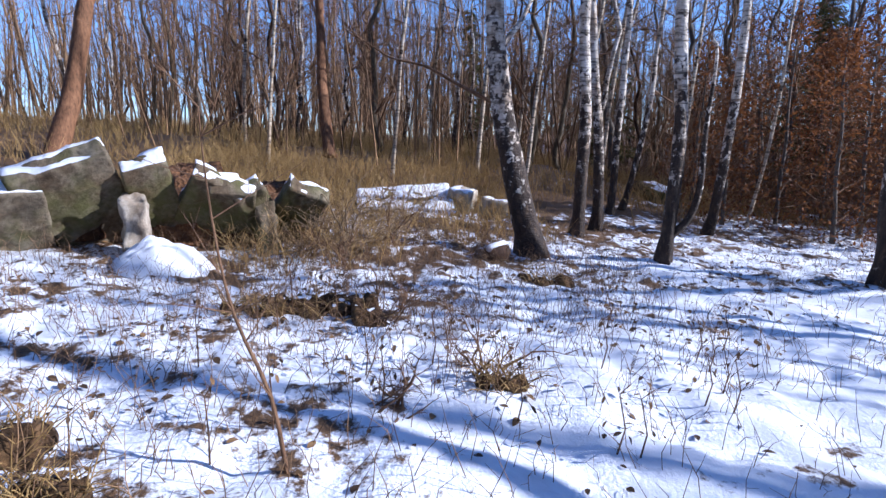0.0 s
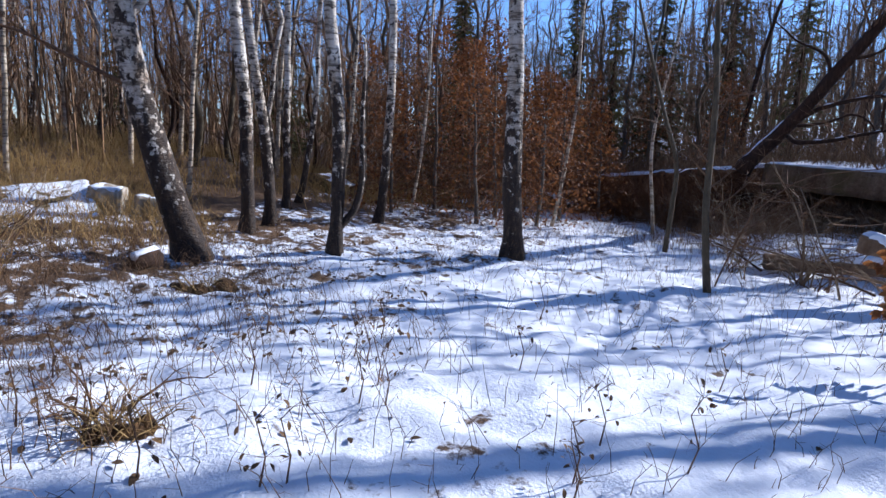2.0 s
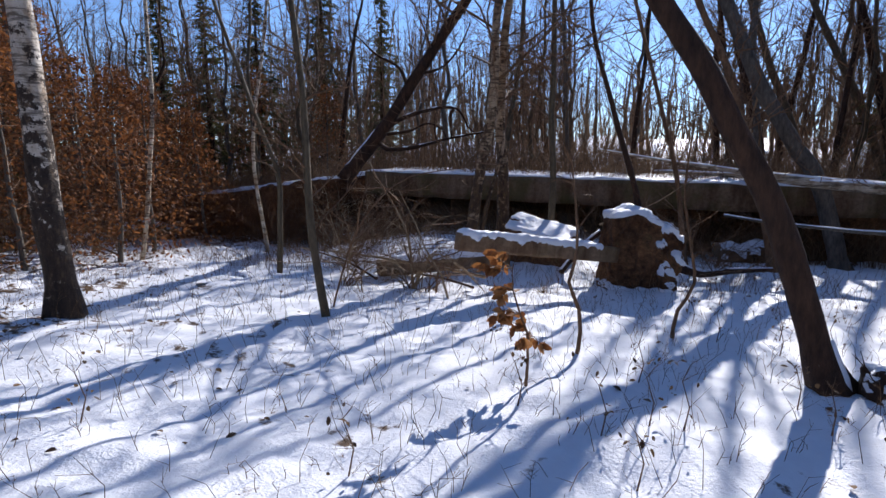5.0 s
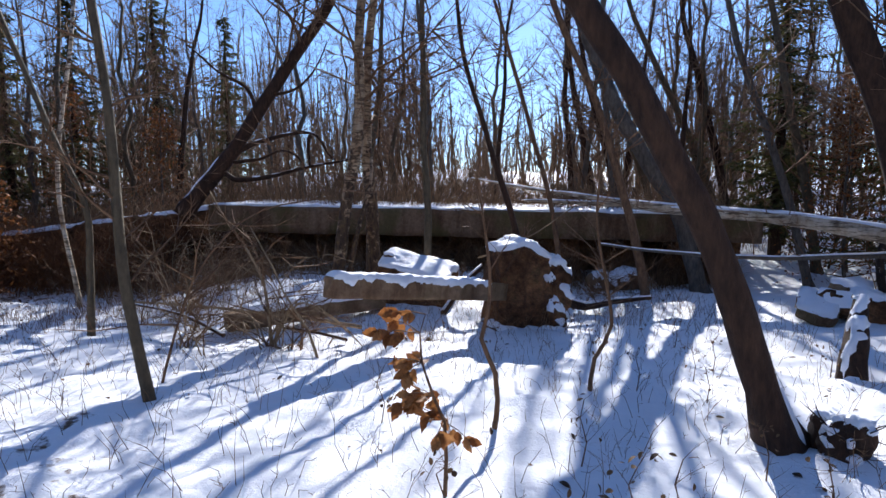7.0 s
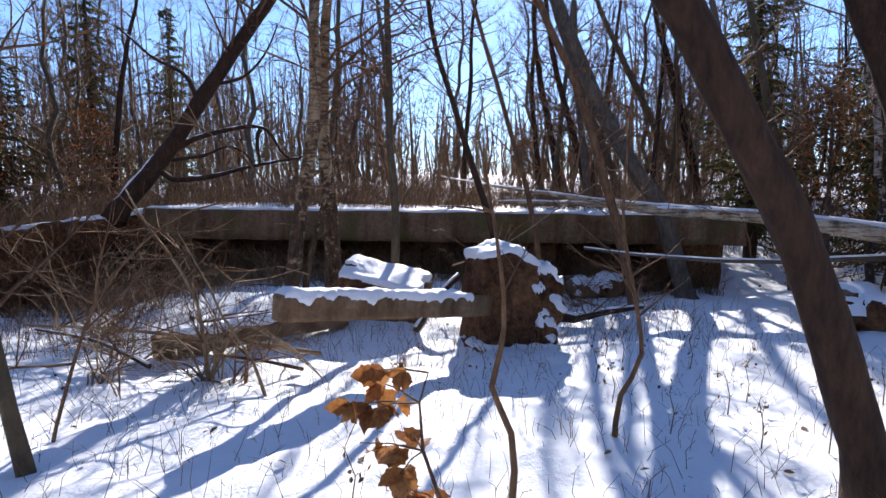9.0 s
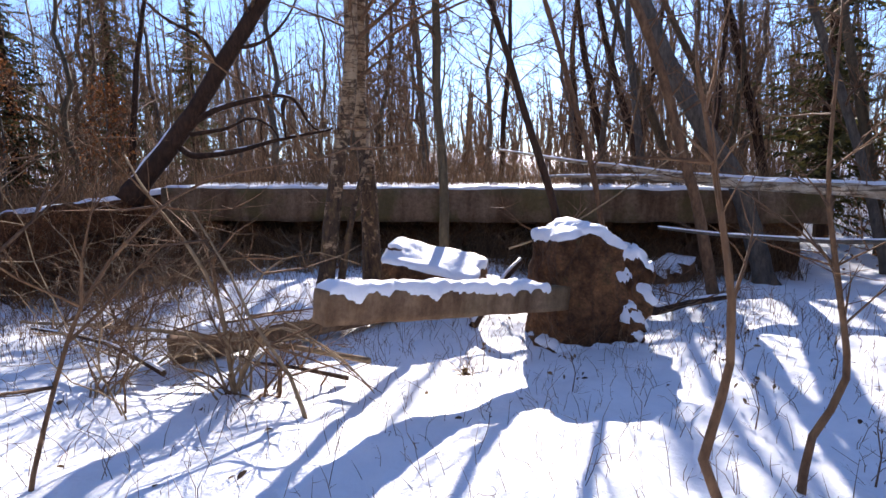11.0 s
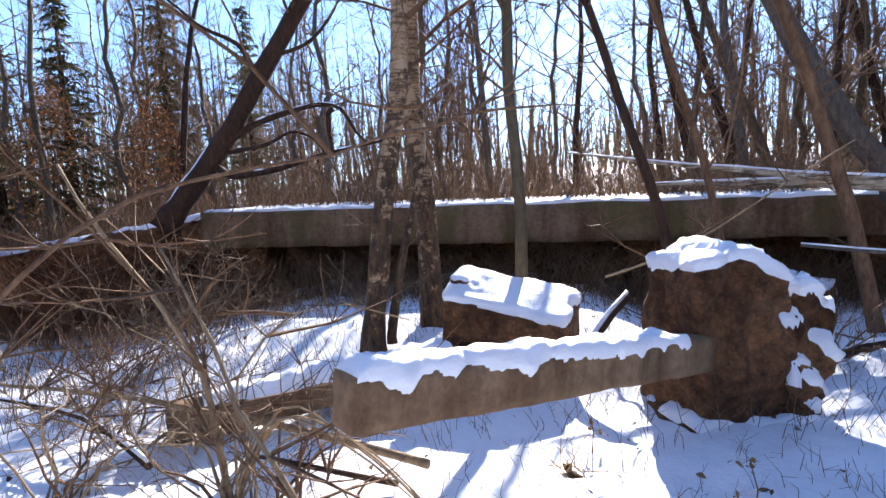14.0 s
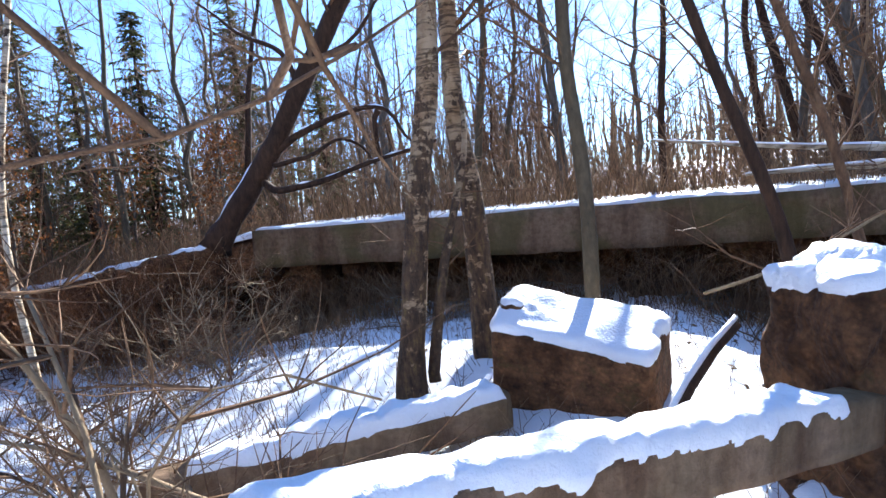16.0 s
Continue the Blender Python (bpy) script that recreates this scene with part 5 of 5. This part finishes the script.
def spruce(x, y, h, seed, name="spruce"):
    rng = random.Random(seed)
    root = thing(name, (x, y, gz(x, y)), "dark green spruce among the bare trees", "spruce", "spruces")
    g = Geo()
    g.tube([(0, 0, -0.1), (0, 0, h * 0.5), (0, 0, h)], [0.02 * h, 0.012 * h, 0.01], 7)
    part("trunk", g, DARK, root)
    nd = Geo()
    ph = rng.uniform(0, 40)
    whorls = int(h * 26)
    for k in range(whorls):
        f = 0.06 + 0.94 * k / whorls
        a = k * 2.4 + rng.uniform(-0.5, 0.5)
        ln = h * 0.22 * (1.04 - f) * rng.uniform(0.35, 1.25) * (1 + 0.7 * noise.noise(Vector((f * 5, a % 6.283, ph)))) + 0.15
        st = Vector((0, 0, f * h + rng.uniform(-0.15, 0.15)))
        if noise.noise(Vector((f * 7, (a % 6.283) * 0.8, ph + 9))) > 0.42:
            continue
        d = Vector((math.cos(a), math.sin(a), rng.uniform(-0.6, 0.35)))
        n = max(4, int(ln * 9))
        for m in range(n):
            q = st + d * ln * (m + 0.6) / n
            for s in (-1, 0, 1):
                w = (Vector((-d.y * s, d.x * s, rng.uniform(-0.9, 0.25))) + d * 0.6).normalized() * rng.uniform(0.16, 0.34)
                u = Vector((rng.uniform(-1, 1), rng.uniform(-1, 1), rng.uniform(-1, 1))).cross(w).normalized() * 0.032
                nd.add([q - u, q + w, q + u, q - w * 0.2], [(0, 1, 2, 3)])
    part("crown", nd, NEEDLE, root)
    return root


for k, (x, y, h) in enumerate(((-8.2, 3.2, 4.2), (-9.2, 4.6, 5.0), (-7.6, 4.6, 3.6), (-10.6, 3.6, 5.2), (-9.9, 6.0, 4.4), (-8.6, 6.4, 3.8), (-11.6, 5.6, 5.0), (-12.4, 2.4, 4.4), (-10.2, 2.0, 3.4), (-13.4, 4.4, 5.6), (-11.0, 8.0, 4.6), (-14.0, 7.0, 5.4), (9.6, 11.0, 4.4), (10.6, 12.6, 5.2), (-12.5, 10.6, 4.6), (-14.5, 9.5, 5.2), (-13.2, 12.6, 5.0), (-10.6, 9.6, 3.6), (-9.0, 8.6, 3.4), (-11.8, 15.0, 5.4), (-8.8, 14.8, 4.6))):
    beech(x, y, h, 200 + k)
for k, (x, y, h) in enumerate(((-18, 10, 8.5), (-25, 15, 11), (-16.5, 18, 9), (-24, 4, 8.5), (11.0, 11.0, 7), (9.8, 14.6, 9.5), (14.0, 15.5, 11), (-12, 27, 10), (-27, -2, 7), (-20, 19, 10), (-14, 18.2, 9), (-13.5, 23, 12))):
    spruce(x, y, h, 300 + k)


# ---- the wood all round ----
def bare_variant(k):
    rng = random.Random(400 + k)
    h = 9.5 + 1.2 * (k % 6)
    kind = k % 4
    root = thing("bare_tree", (0, 0, -200 - k), ("bare grey-brown tree in the wood", "pale birch in the wood", "slim dark bare tree in the wood", "bare brown tree with fine upright twigs")[kind], "tree", "trees in the wood")
    lean = Vector((rng.uniform(-0.8, 0.8), rng.uniform(-0.8, 0.8), h))
    path = bend([Vector((0, 0, -0.1)), lean * 0.5 + Vector((rng.uniform(-0.3, 0.3), rng.uniform(-0.3, 0.3), 0)), lean], 0.6, 0.35, rng)
    n = len(path) - 1
    r0 = (0.13, 0.085, 0.08, 0.11)[kind]
    rad = [max(0.01, r0 * (1 - 0.9 * i / n)) for i in range(n + 1)]
    g = Geo()
    g.tube(path, rad, 7, 0.1)
    part("trunk", g, (GREY, BIRCH, DARK, OLIVE)[kind], root)
    c = crown(path, rad, rng, (0.22, 0.3, 0.15, 0.1)[kind], 30, h * 0.24, 2, (0.0, 0.25, 0.0, 0.0)[kind], 7, (0.7, 0.5, 0.9, 1.1)[kind])
    part("crown", c, TWIG, root)
    return root


variants = [bare_variant(k) for k in range(8)]
rng = random.Random(7)
placed = []


def sunward(x, y):
    """The gap in the wood through which the sun comes."""
    return -5 < math.degrees(math.atan2(x - 1, y - 4)) < 16 and y > 8


def free(x, y):
    if -13 < x < 9 and -16 < y < 13.8:
        return False
    if sunward(x, y) and rng.random() < 0.88:
        return False
    return all((x - a) ** 2 + (y - b) ** 2 > 1.4 for a, b in placed)


used = set()
tries = 0
while len(placed) < 330 and tries < 6000:
    tries += 1
    a = radians(rng.uniform(-75, 215)) if rng.random() < 0.9 else radians(rng.uniform(0, 360))
    r = 12 + 34 * rng.random() ** 0.8
    x, y = -1 + r * math.cos(a), -1 + r * math.sin(a)
    if not free(x, y):
        continue
    placed.append((x, y))
    k = rng.randrange(8)
    s = rng.uniform(0.8, 1.25)
    m = pose(x, y, gz(x, y), rng.uniform(-3, 3), rng.uniform(-3, 3), rng.uniform(0, 360))
    if k not in used:
        used.add(k)
        variants[k].matrix_basis = m
    else:
        copy_thing(variants[k], m)


def woods(name, label, n, r0, r1, h0, h1, rad0, rad1, tw, wide, seed, mt):
    """Close-set stems and twigs, too many to count."""
    rng = random.Random(seed)
    g = Geo()
    while n:
        a, r = rng.uniform(0, 2 * math.pi), r0 + (r1 - r0) * rng.random() ** 0.8
        x, y = -1 + r * math.cos(a), r * math.sin(a)
        if -14 < x < 9.5 and -17 < y < 14.6:
            continue
        n -= 1
        k = 0.55 if sunward(x, y) else 1.0
        h, rad = rng.uniform(h0, h1) * k, rng.uniform(rad0, rad1)
        b = Vector((x, y, gz(x, y) - 0.2))
        t = b + Vector((rng.uniform(-1, 1), rng.uniform(-1, 1), 0)) * h * 0.12 + Vector((0, 0, h))
        m = b.lerp(t, 0.5) + Vector((rng.uniform(-0.7, 0.7), rng.uniform(-0.7, 0.7), 0))
        g.tube([b, m, t], [rad, rad * 0.7, rad * 0.2], 4, cap=False)
        for j in range(tw):
            f = rng.uniform(0.12, 1.0)
            q = b.lerp(m, f * 2) if f < 0.5 else m.lerp(t, f * 2 - 1)
            e = q + Vector((rng.uniform(-1, 1), rng.uniform(-1, 1), rng.uniform(0.2, 1.3))) * (0.13 * h * (1.25 - f) + 0.25)
            u = Vector((rng.uniform(-1, 1), rng.uniform(-1, 1), rng.uniform(-0.5, 0.5))).normalized() * wide
            g.add([q - u, q + u, e], [(0, 1, 2)])
    tagged(part(name, g, mt), label, "woods", kind="stuff")


woods("thicket", "close-set thin bare saplings filling the wood", 4200, 13, 42, 2.5, 9.0, 0.010, 0.035, 34, 0.009, 19, WOODS)
woods("far_woods", "dense bare woodland in the distance", 2200, 36, 100, 9, 16, 0.06, 0.16, 42, 0.035, 9, WOODS)
